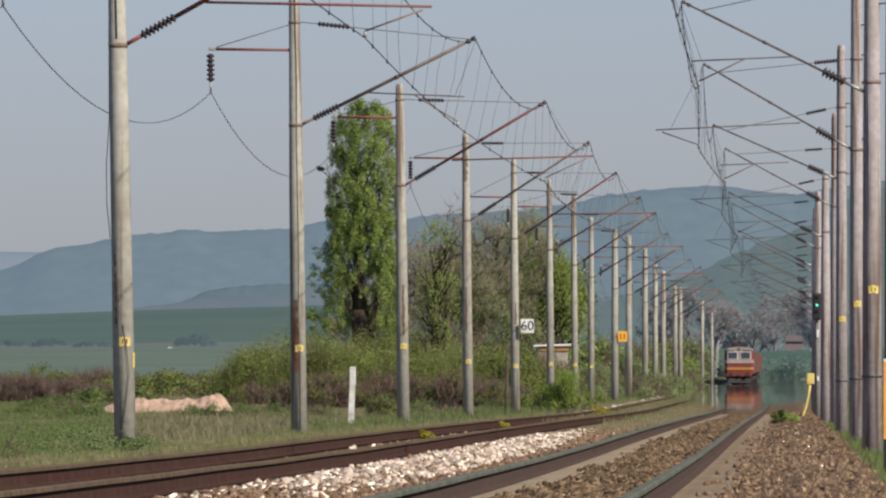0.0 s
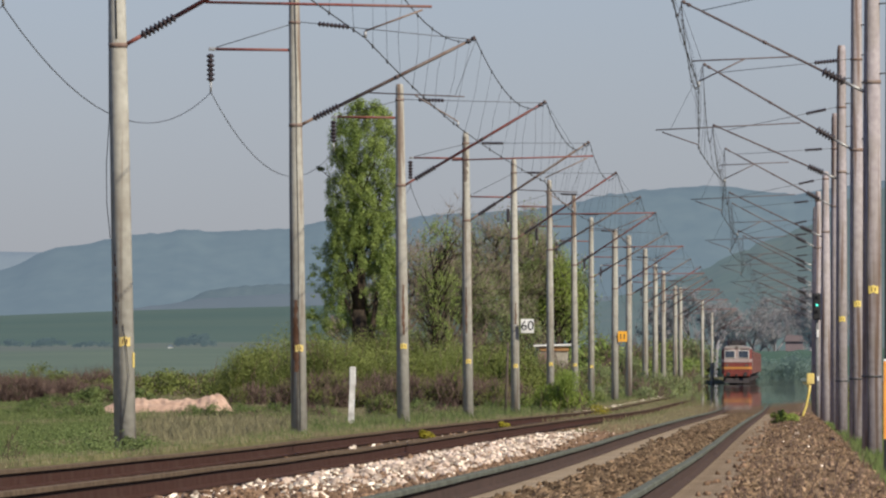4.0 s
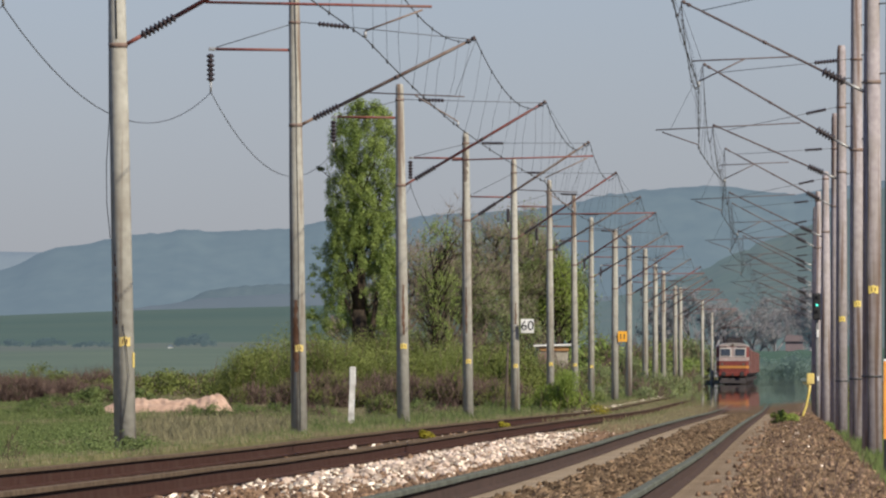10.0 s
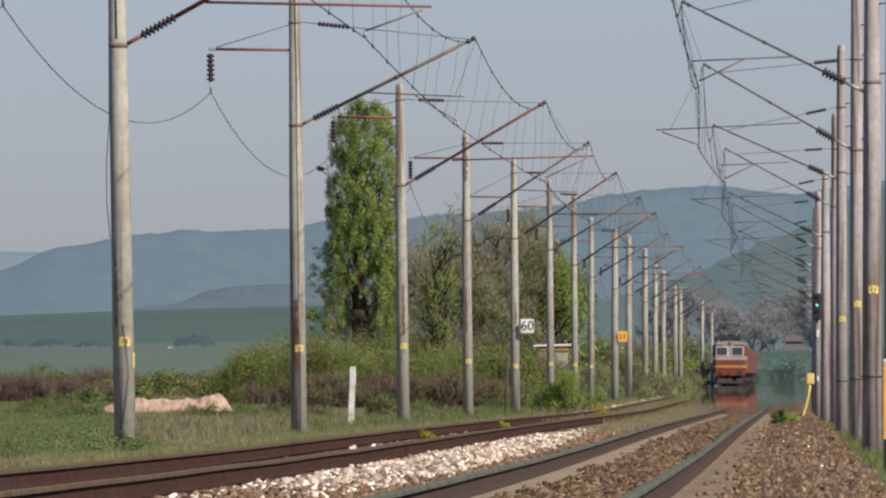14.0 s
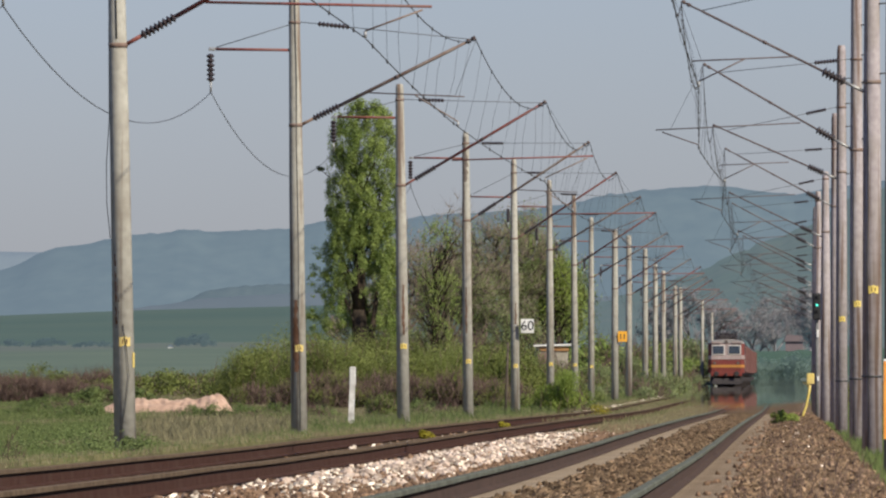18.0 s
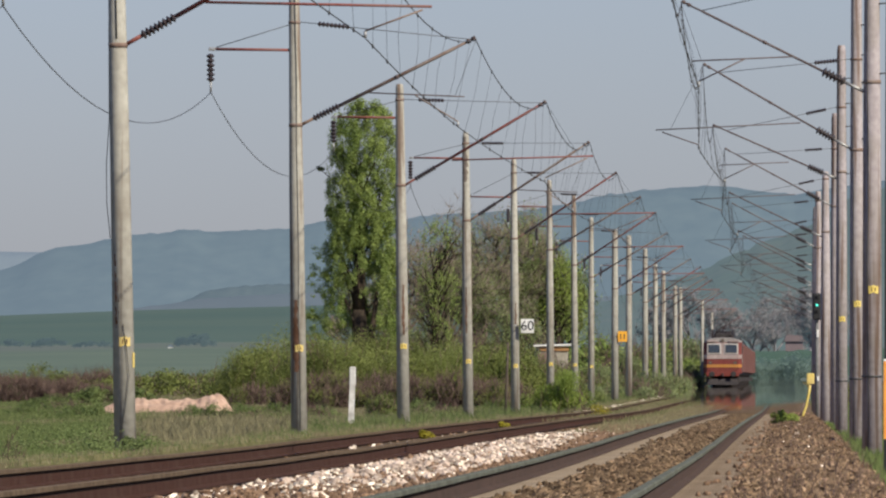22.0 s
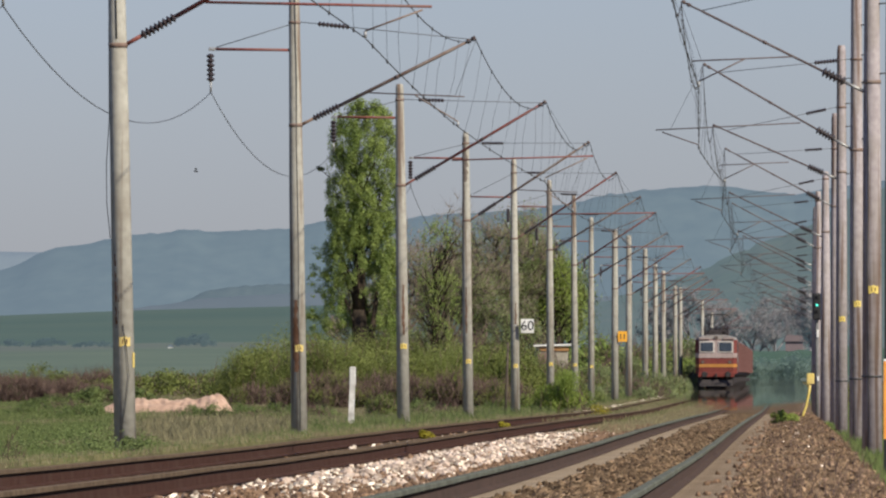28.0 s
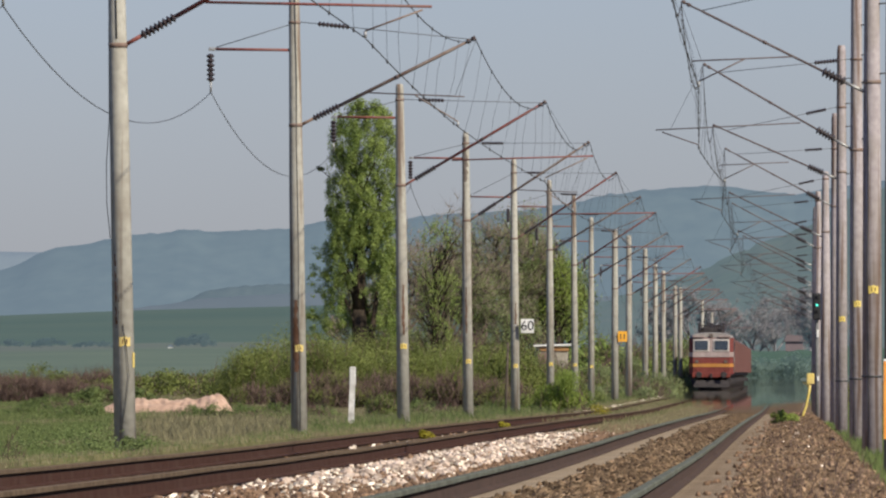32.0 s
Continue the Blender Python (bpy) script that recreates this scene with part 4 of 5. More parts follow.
# ---- the train ----
LOCO_RED = mat("loco_red", (0.135, 0.028, 0.022), (0.19, 0.04, 0.03), scale=3, rough=0.5, c=(0.13, 0.045, 0.035))
LOCO_CREAM = mat("loco_cream", (0.25, 0.195, 0.18), (0.34, 0.275, 0.255), scale=4, rough=0.5, c=(0.27, 0.20, 0.18))
LOCO_FRAME = mat("window_frame_paint", (0.40, 0.37, 0.34), (0.50, 0.46, 0.43), scale=4, rough=0.5, c=(0.36, 0.32, 0.29))
LOCO_GREY = mat("loco_roof", (0.20, 0.18, 0.17), (0.30, 0.28, 0.26), scale=3, rough=0.7, c=(0.16, 0.14, 0.13))
LOCO_SIDE = mat("dirty_loco_side", (0.075, 0.058, 0.053), (0.12, 0.092, 0.083), scale=2, rough=0.8, c=(0.10, 0.05, 0.04))
LOCO_DARK = mat("running_gear", (0.026, 0.023, 0.024), (0.05, 0.042, 0.042), scale=4, rough=0.8)
LOCO_YELLOW = mat("loco_yellow", (0.36, 0.16, 0.035), (0.47, 0.22, 0.055), scale=8, rough=0.5, c=(0.36, 0.17, 0.06))
GLASS = mat("cab_glass", (0.03, 0.04, 0.05), (0.05, 0.06, 0.075), rough=0.15, bump=0, spec=0.4)
HEADLAMP = mat("headlamp_glass", (0.10, 0.08, 0.07), (0.15, 0.12, 0.10), rough=0.2, bump=0)
WAGON_RED = mat("wagon_oxide", (0.15, 0.07, 0.065), (0.21, 0.10, 0.09), scale=2, rough=0.8, c=(0.10, 0.06, 0.05), obj=0.3)


def wheelset(y, r, parent):
    ws = part("wheelset", lathe(bmesh.new(), (-0.70, y, r), (0.70, y, r), [(0, 0.09), (1, 0.09)], 8), LOCO_DARK, parent)
    for s in (-1, 1):
        part("wheel", lathe(bmesh.new(), (s * 0.68, y, r), (s * 0.815, y, r), [(0, r + 0.028), (0.25, r + 0.028), (0.3, r), (1, r * 0.98)] if s > 0 else [(0, r + 0.028), (0.25, r + 0.028), (0.3, r), (1, r * 0.98)], 20), LOCO_DARK, ws)


def bogie(y, parent, wb=1.6, r=0.6):
    b = part("bogie", box((0, y, 0.62), (1.9, wb * 1.5, 0.34), 0.05), LOCO_DARK, parent)
    for s in (-1, 1):
        box_b = box((s * 1.05, y, 0.62), (0.14, wb * 1.9, 0.30), 0.04)
        for d in (-wb, wb):
            box((s * 1.12, y + d, 0.55), (0.16, 0.34, 0.34), 0.03, box_b)
        part("bogie_frame", box_b, LOCO_DARK, b)
    for d in (-wb, wb):
        wheelset(y + d, r, b)


def pantograph(y, z, raised, parent):
    p = part("pantograph", box((0, y, z + 0.10), (1.3, 1.5, 0.08), 0.02), LOCO_DARK, parent)
    for sx in (-1, 1):
        for sy in (-1, 1):
            part("roof_insulator", insulator(bmesh.new(), (sx * 0.55, y + sy * 0.65, z - 0.12), (sx * 0.55, y + sy * 0.65, z + 0.1), 0.07, 3), INSULATOR, p)
    top = 1.45 if raised else 0.38
    for sx in (-1, 1):
        part("lower_arm", tube([(sx * 0.5, y, z + 0.14), (sx * 0.62, y + (0.9 if raised else 1.2), z + 0.14 + (top - 0.14) * 0.45)], 0.035, 6), LOCO_DARK, p)
        part("upper_arm", tube([(sx * 0.62, y + (0.9 if raised else 1.2), z + 0.14 + (top - 0.14) * 0.45), (sx * 0.42, y, z + top)], 0.028, 6), LOCO_DARK, p)
    part("collector_bow", tube([(-0.95, y, z + top - 0.18), (-0.78, y, z + top - 0.02), (-0.6, y, z + top + 0.04), (0.6, y, z + top + 0.04), (0.78, y, z + top - 0.02), (0.95, y, z + top - 0.18)], 0.035, 6), LOCO_DARK, p)


def locomotive():
    """Boxy electric locomotive; its front is at y = 0 and it reaches back along +y."""
    L, W = 15.6, 1.56
    th = empty("locomotive", None, "red electric locomotive with cream window band and yellow stripe hauling wagons", "locomotive")

    def ring(y, zlo, zhi, w, rake=0.0):
        return [(-w, y, zlo), (w, y, zlo), (w, y + rake, zhi), (-w, y + rake, zhi)]

    def strip(name, z0, z1, material, d=0.0, label=""):
        # the front leans back above the waist
        def fy(z):
            return 0.0 if z < 2.25 else (z - 2.25) * 0.22
        w = W + d
        out = [[(-w, L + d, z), (-w, 0.28 + fy(z) - d, z), (-w + 0.28, fy(z) - d, z), (w - 0.28, fy(z) - d, z), (w, 0.28 + fy(z) - d, z), (w, L + d, z)] for z in (z0, z1)]
        return part(name, loft(out), material, th, label)
    strip("lower_body", 1.12, 1.62, LOCO_RED)
    strip("yellow_stripe", 1.60, 1.84, LOCO_YELLOW, 0.012, "yellow stripe round the waist")
    strip("body", 1.82, 2.42, LOCO_RED)
    strip("cream_stripe", 2.32, 2.64, LOCO_CREAM, 0.012, "cream line under the windows")
    strip("window_band", 2.60, 3.66, LOCO_RED)
    # pale panel round the windscreens
    def fy(z):
        return (z - 2.25) * 0.22
    pan = [[(-1.30, fy(z) - 0.02, z), (1.30, fy(z) - 0.02, z), (1.30, fy(z) + 0.1, z), (-1.30, fy(z) + 0.1, z)] for z in (2.30, 3.62)]
    part("front_panel", loft(pan), LOCO_CREAM, th, "cream panel round the windscreens")
    # rounded roof with a pale visor over the cab
    secs = []
    for y, k in ((0.34, 0.90), (0.75, 1.0), (L - 0.6, 1.0), (L - 0.1, 0.9)):
        secs.append([(W * k * math.cos(a) if 0 < i < 8 else W * k * (1 if i == 0 else -1), y, 3.64 + 0.42 * k * math.sin(a) ** 0.8) for i, a in enumerate([math.pi * j / 8 for j in range(9)])])
    part("roof", loft(secs), LOCO_GREY, th)
    for s in (-1, 1):
        fr = part("windscreen_frame", box((s * 0.70, 0.15, 3.12), (1.14, 0.10, 0.90), 0.08, None, Euler((radians(-12), 0, 0)).to_matrix()), LOCO_FRAME, th)
        part("windscreen", box((s * 0.70, 0.11, 3.12), (0.96, 0.10, 0.70), 0.07, None, Euler((radians(-12), 0, 0)).to_matrix()), GLASS, fr)
        part("visor", box((s * 0.92, 0.28, 3.74), (0.86, 0.30, 0.14), 0.05), LOCO_CREAM, th)
        part("headlamp", lathe(bmesh.new(), (s * 1.02, 0.0, 1.98), (s * 1.02, -0.06, 1.98), [(0, 0.13), (1, 0.12)], 14), HEADLAMP, th)
        part("tail_lamp", lathe(bmesh.new(), (s * 1.02, 0.0, 1.40), (s * 1.02, -0.04, 1.40), [(0, 0.09), (1, 0.08)], 12), LOCO_RED, th)
        bf = part("buffer", lathe(bmesh.new(), (s * 0.88, 0.02, 1.05), (s * 0.88, -0.50, 1.05), [(0, 0.13), (0.7, 0.11), (0.72, 0.07), (0.93, 0.07)], 12), LOCO_DARK, th)
        part("buffer_head", lathe(bmesh.new(), (s * 0.88, -0.48, 1.05), (s * 0.88, -0.55, 1.05), [(0, 0.22), (0.6, 0.23), (1, 0.19)], 16), LOCO_DARK, bf)
        part("steps", box((s * 1.28, 0.35, 0.68), (0.18, 0.4, 0.72), 0.03), LOCO_DARK, th)
        part("side_panel", box((s * (W + 0.006), 8.0, 2.42), (0.016, 14.6, 2.3), 0.004), LOCO_SIDE, th, "dirty brown-grey body side")
        part("cab_door", box((s * (W + 0.008), 1.7, 2.45), (0.04, 0.72, 1.9), 0.02), LOCO_SIDE, th)
        for k in range(5):
            part("side_window", box((s * (W + 0.01), 3.6 + 2.0 * k, 3.05), (0.04, 1.0, 0.55), 0.05), GLASS, th)
            part("louvre", box((s * (W + 0.008), 3.6 + 2.0 * k, 2.15), (0.04, 1.5, 0.42), 0.02), LOCO_GREY, th)
    part("headstock", box((0, 0.10, 1.04), (2.7, 0.24, 0.34), 0.03), LOCO_RED, th, "red buffer beam")
    part("top_lamp", lathe(bmesh.new(), (0, 0.36, 3.82), (0, 0.22, 3.82), [(0, 0.15), (1, 0.14)], 14), HEADLAMP, th)
    part("coupling", box((0, -0.16, 0.98), (0.14, 0.4, 0.30), 0.03), LOCO_DARK, th)
    part("snowplough", loft([[(-1.25, -0.25, 0.18), (1.25, -0.25, 0.18), (1.25, 0.2, 0.18), (-1.25, 0.2, 0.18)], [(-1.2, 0.0, 0.66), (1.2, 0.0, 0.66), (1.2, 0.25, 0.66), (-1.2, 0.25, 0.66)]]), LOCO_DARK, th)
    part("underframe", box((0, L / 2, 0.98), (2.6, L - 0.6, 0.30), 0.04), LOCO_DARK, th)
    part("transformer_tank", box((0, L / 2, 0.66), (2.2, 3.2, 0.62), 0.08), LOCO_DARK, th)
    bogie(3.7, th)
    bogie(L - 3.7, th)
    pantograph(3.0, 4.12, False, th)
    pantograph(L - 3.0, 4.12, True, th)
    part("roof_gear", box((0, 5.6, 4.2), (1.1, 1.6, 0.42), 0.08), LOCO_DARK, th)
    for k, (gy, w, h) in enumerate(((1.5, 0.9, 0.30), (4.6, 1.5, 0.34), (7.2, 1.2, 0.46))):
        part("resistor_box", box((0.1 * (k - 1), gy, 4.08 + h / 2), (w, 0.9, h), 0.05), LOCO_DARK, th)
    for sx in (-0.85, 0.0, 0.85):
        part("roof_bushing", insulator(bmesh.new(), (sx, 2.0, 3.95), (sx, 2.0, 4.72), 0.14, 5), INSULATOR, th)
    part("roof_hood", box((0, 9.0, 4.12), (1.6, 3.2, 0.28), 0.08), LOCO_GREY, th)
    part("busbar", tube([(0.35, 2.4, 4.55), (0.35, 6.0, 4.6), (-0.3, 9.0, 4.55), (-0.3, 12.0, 4.5)], 0.025), WIRE, th)
    for yy in (2.2, 5.0, 7.6, 10.6):
        part("roof_insulator", insulator(bmesh.new(), (0.35 if yy < 6 else -0.3, yy, 4.08), (0.35 if yy < 6 else -0.3, yy, 4.55), 0.09, 4), INSULATOR, th)
    return th


def wagon():
    """High-sided freight wagon with upright ribs; front at y = 0."""
    L = 13.2
    th = empty("freight_wagon", None, "red-brown high-sided freight wagon in a train", "wagon", "freight wagons")
    part("wagon_body", loft([[(-1.42, 0.55, 1.2), (1.42, 0.55, 1.2), (1.42, L - 0.55, 1.2), (-1.42, L - 0.55, 1.2)], [(-1.46, 0.5, 3.55), (1.46, 0.5, 3.55), (1.46, L - 0.5, 3.55), (-1.46, L - 0.5, 3.55)]]), WAGON_RED, th)
    part("load", loft([[(-1.3, 0.7, 3.5), (1.3, 0.7, 3.5), (1.3, L - 0.7, 3.5), (-1.3, L - 0.7, 3.5)], [(-0.5, 2.2, 3.78), (0.5, 2.2, 3.78), (0.5, L - 2.2, 3.78), (-0.5, L - 2.2, 3.78)]]), LOCO_DARK, th)
    for s in (-1, 1):
        part("top_rail", box((s * 1.47, L / 2, 3.52), (0.10, L - 1.0, 0.14), 0.02), WAGON_RED, th)
        for k in range(9):
            part("rib", box((s * 1.48, 0.75 + k * (L - 1.5) / 8, 2.36), (0.10, 0.13, 2.25)), WAGON_RED, th)
        for y0, y1 in ((0.5, -0.05), (L - 0.5, L + 0.05)):
            part("buffer", lathe(bmesh.new(), (s * 0.88, y0, 1.05), (s * 0.88, y1, 1.05), [(0, 0.10), (0.85, 0.10), (0.88, 0.2), (1, 0.2)], 10), LOCO_DARK, th)
    part("underframe", box((0, L / 2, 1.08), (2.4, L - 0.9, 0.26), 0.03), LOCO_DARK, th)
    bogie(2.6, th, 0.9, 0.46)
    bogie(L - 2.6, th, 0.9, 0.46)
    return th


# ---- build: land and line ----
build_ground()
BALLAST = build_bed()
for x0 in (LEFT - 0.755, LEFT + 0.755):
    rail(x0, "rusty steel rail of the grown-in older track", RAIL_SIDE, RAIL_TOP)
for x0 in (RIGHT - 0.755, RIGHT + 0.755):
    rail(x0, "steel rail with a worn grey tread", RAIL_SIDE_USED, RAIL_TOP_USED)
# distant slopes, their blue haze painted in by a glowing material
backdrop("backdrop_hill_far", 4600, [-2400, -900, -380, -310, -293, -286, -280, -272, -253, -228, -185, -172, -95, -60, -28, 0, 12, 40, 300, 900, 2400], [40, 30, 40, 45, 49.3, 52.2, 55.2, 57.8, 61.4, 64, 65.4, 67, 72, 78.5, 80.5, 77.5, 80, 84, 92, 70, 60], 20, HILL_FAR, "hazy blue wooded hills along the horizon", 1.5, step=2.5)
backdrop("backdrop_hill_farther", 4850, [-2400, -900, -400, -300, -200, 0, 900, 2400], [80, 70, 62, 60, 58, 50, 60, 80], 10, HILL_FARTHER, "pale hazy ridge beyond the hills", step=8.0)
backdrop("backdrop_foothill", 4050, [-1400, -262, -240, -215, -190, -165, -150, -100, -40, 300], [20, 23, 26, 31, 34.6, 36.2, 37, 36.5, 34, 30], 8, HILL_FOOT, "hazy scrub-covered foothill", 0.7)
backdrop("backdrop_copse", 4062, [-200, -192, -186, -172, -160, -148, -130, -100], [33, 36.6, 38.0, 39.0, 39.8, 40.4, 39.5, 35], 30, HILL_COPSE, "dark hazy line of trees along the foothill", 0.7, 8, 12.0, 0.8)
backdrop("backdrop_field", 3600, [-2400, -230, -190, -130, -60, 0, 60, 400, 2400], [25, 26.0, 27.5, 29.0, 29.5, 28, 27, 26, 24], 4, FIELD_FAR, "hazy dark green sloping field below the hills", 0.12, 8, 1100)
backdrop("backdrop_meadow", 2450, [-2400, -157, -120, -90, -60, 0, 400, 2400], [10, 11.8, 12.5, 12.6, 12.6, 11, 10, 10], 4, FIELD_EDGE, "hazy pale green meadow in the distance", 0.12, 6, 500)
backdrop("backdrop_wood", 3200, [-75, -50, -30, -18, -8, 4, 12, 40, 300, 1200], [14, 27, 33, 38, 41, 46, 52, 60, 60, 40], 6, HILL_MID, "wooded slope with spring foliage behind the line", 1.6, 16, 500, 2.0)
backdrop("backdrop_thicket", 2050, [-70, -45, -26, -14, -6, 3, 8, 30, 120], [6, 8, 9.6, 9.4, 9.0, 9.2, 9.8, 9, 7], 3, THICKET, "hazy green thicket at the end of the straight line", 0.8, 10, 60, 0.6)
mirage()
build_masts()


def far_house():
    th = empty("far_house", pose(0.35, 2120, 2.2), "hazy pink-walled building beyond the end of the line", "house")
    # wall and roof colours are muted to paint in the distance haze
    wall = mat("hazed_pink_plaster", (0.165, 0.132, 0.140), (0.19, 0.15, 0.158), scale=0.8, spec=0.03, rough=1.0, c=(0.15, 0.122, 0.13))
    part("house_wall", box((0, 0, 4.4), (3.0, 8.0, 9.0), 0.05), wall, th)
    part("house_roof", loft([[(-1.7, -4.4, 8.85), (1.7, -4.4, 8.85), (1.7, 4.4, 8.85), (-1.7, 4.4, 8.85)], [(-1.3, -1.0, 10.0), (1.3, -1.0, 10.0), (1.3, 1.0, 10.0), (-1.3, 1.0, 10.0)]]), mat("hazed_tiles", (0.135, 0.112, 0.115), (0.155, 0.126, 0.128), scale=1.0, spec=0.03, rough=1.0), th)


def far_shed():
    th = empty("far_shed", pose(-116.6, 2330, 10.6), "tiny pale shed out in the fields", "shed")
    part("shed_wall", box((0, 0, 0.1), (0.95, 1.2, 1.1), 0.02), WHITE, th)
    # the roof borrows the foothill material with its haze glow
    part("shed_roof", loft([[(-0.6, -0.8, 0.62), (0.6, -0.8, 0.62), (0.6, 0.8, 0.62), (-0.6, 0.8, 0.62)], [(-0.1, -0.7, 0.95), (0.1, -0.7, 0.95), (0.1, 0.7, 0.95), (-0.1, 0.7, 0.95)]]), HILL_FOOT, th)


far_house()
far_shed()
kilometre_post()
sign(-8.13, 381.7, 2.92, 0.40, 0.43, WHITE, -0.36, "speed_sign", "square white sign with dark figures on a mast", "60")
sign(-8.13, 595.8, 3.75, 0.44, 0.50, SIGN_ORANGE, -0.36, "yellow_sign", "small orange-yellow board on a mast")
signal()
yellow_marker()
hut()


def concrete_block():
    x, y = -8.13, 139.0
    bm = box((0, 0, 0.03), (0.27, 0.2, 0.15), 0.02)
    for v in bm.verts:
        v.co += Vector((noise.noise(v.co * 9), noise.noise(v.co * 9 + Vector((4, 0, 0))), noise.noise(v.co * 9 + Vector((0, 7, 0))))) * 0.02
    ob = part("concrete_block", bm, CONCRETE)
    ob.matrix_basis = pose(x, y, land(x, y) + 0.12, 0, 4, 20)
    tagged(ob, "small pale concrete block lying in the verge", "block")


concrete_block()


def stake():
    x, y = -8.86, 386.0
    th = empty("wooden_stake", pose(x, y, land(x, y)), "thin weathered wooden stake standing beside a mast", "stake")
    part("stake_shaft", lathe(bmesh.new(), (-0.05, 0, -0.3), (0.04, 0, 2.25), [(0, 0.045), (0.6, 0.038), (1, 0.03)], 8), BARK_PALE, th)


stake()

# sand heap in the meadow
def sand_heap():
    v, f = [], []
    nx, ny = 130, 18
    for i in range(nx + 1):
        for j in range(ny + 1):
            u, w = i / nx, j / ny
            x, y = -22.3 + 4.4 * u, 396 + 6 * w
            prof = np.interp(u, [0, 0.06, 0.12, 0.3, 0.6, 0.75, 0.84, 0.92, 0.96, 1], [0, 0.26, 0.32, 0.44, 0.42, 0.44, 0.54, 0.50, 0.30, 0.0])
            hgt = prof * math.sin(math.pi * w) ** 0.7 if 0 < w < 1 else 0
            v.append((x, y, land(x, y) - 0.04 + hgt * (1.22 + 0.30 * noise.noise((x * 2.2, y * 1.6, 2)) + 0.19 * noise.noise((x * 6, y * 5, 4)))))
    for i in range(nx):
        for j in range(ny):
            a = i * (ny + 1) + j
            f.append((a, a + ny + 1, a + ny + 2, a + 1))
    tagged(mesh_np("sand_mound", v, f, SAND), "low heap of pale pinkish sand in the meadow", "sand heap")


sand_heap()

# ---- build: plants ----
poplar(11, -24.35, 700, 0.6, 17.4, 5.6)
poplar(12, -21.2, 740, 0.7, 11.0, 3.4, 260, 6500, False)
# place, height, width, leaves, kind: 0 bare, 1 thin olive leaf, 2 green, 3 bright green
TREES = [(-25.9, 900, 13.6, 6.0, 1500, 0), (-24.5, 930, 12.2, 6.0, 2500, 0), (-27.3, 880, 10.5, 5.0, 2500, 0), (-22.6, 900, 13.2, 4.6, 9000, 1), (-21.4, 930, 13.6, 4.6, 10000, 1),
         (-20.7, 960, 12.8, 3.2, 9000, 2), (-23.6, 860, 10.0, 4.6, 6000, 1), (-21.6, 870, 9.6, 4.4, 12000, 1), (-18.6, 940, 11.0, 3.2, 6000, 2), (-17.5, 930, 10.2, 3.0, 5000, 3),
         (-18.2, 980, 10.8, 3.4, 6000, 2), (-17.0, 960, 8.6, 2.8, 5000, 2), (-28.5, 840, 8.0, 4.5, 3000, 0), (-19.6, 850, 7.0, 3.4, 8000, 1)]
for i, (tx, ty, th_, tw, nl, kd) in enumerate(TREES):
    leaf, bark, lab = [(LEAF_SPARSE, BARK_PALE, "half-bare tree with thin spring buds"), (LEAF_SPARSE, BARK_PALE, "slender tree with thin young leaves"),
                       (LEAF_POPLAR, BARK, "green tree in fresh leaf by the line"), (LEAF_LIME, BARK, "bright green young tree by the line")][kd]
    tree(30 + i, tx, ty, land(tx, ty), th_, tw * 1.1, leaf, int(nl * (1.6, 1.0, 1.6, 1.6)[kd]), bark, lab, (0.055, 0.06, 0.075, 0.075)[kd], twig=(2800, 2600, 400, 300)[kd], tr=0.016, twig_bark=TWIG_GREY, up=0.5 if kd < 2 else 0.7)
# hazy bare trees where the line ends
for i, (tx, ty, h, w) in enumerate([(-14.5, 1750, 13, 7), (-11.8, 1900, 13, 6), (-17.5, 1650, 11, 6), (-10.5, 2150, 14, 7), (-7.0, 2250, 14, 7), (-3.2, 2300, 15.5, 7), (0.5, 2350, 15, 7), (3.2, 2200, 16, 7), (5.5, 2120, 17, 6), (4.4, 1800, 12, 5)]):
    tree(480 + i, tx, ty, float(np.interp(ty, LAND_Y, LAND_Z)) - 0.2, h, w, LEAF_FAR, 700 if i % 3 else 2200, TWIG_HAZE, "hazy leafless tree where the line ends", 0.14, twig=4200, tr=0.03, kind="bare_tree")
# thicket bushes, with the haze in their pale leaf colour
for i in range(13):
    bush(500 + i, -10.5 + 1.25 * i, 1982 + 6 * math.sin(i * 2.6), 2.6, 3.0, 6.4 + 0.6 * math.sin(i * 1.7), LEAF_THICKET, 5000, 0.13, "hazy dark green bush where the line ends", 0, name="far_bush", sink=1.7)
# hedge of green bushes along the meadow, dark bare scrub before it
for i in range(9):
    bush(60 + i, -23.9 + i * 1.42, 560 + 8 * math.sin(i * 2.2), 4.6, 3.0, (2.9, 3.35, 3.4, 3.3, 3.3, 3.2, 3.1, 2.9, 2.6)[i], LEAF_HEDGE, 36000, 0.040, "spreading olive-green bush in young leaf", 160, fill=46)
for i in range(9):
    bush(80 + i, -18.4 + i * 0.95, 470 + 12 * math.sin(i * 3.1), 2.6, 2.0, 1.5 + 0.2 * math.sin(i * 2.3), LEAF_HEDGE, 4800, 0.030, "dark leafless thorny scrub", 1000, name="scrub")
for i in range(3):
    bush(90 + i, -21.9 + i * 1.0, 505 + 6 * i, 2.0, 1.6, 1.15 - 0.12 * i, LEAF_HEDGE, 2600, 0.032, "dark leafless thorny scrub", 900, name="scrub")
for i in range(12):
    bush(100 + i, -52.0 + i * 2.2, 640 + 20 * math.sin(i * 2.1), 4.6, 3.0, 1.45 + 0.25 * math.sin(i * 2.9), LEAF_DARK if i < 8 else LEAF_HEDGE, 420 if i < 8 else 2600, 0.07, "dark brown leafless hedge in the meadow" if i < 8 else "low green thicket in the meadow", 2300 if i < 8 else 200, name="scrub" if i < 8 else "bush")
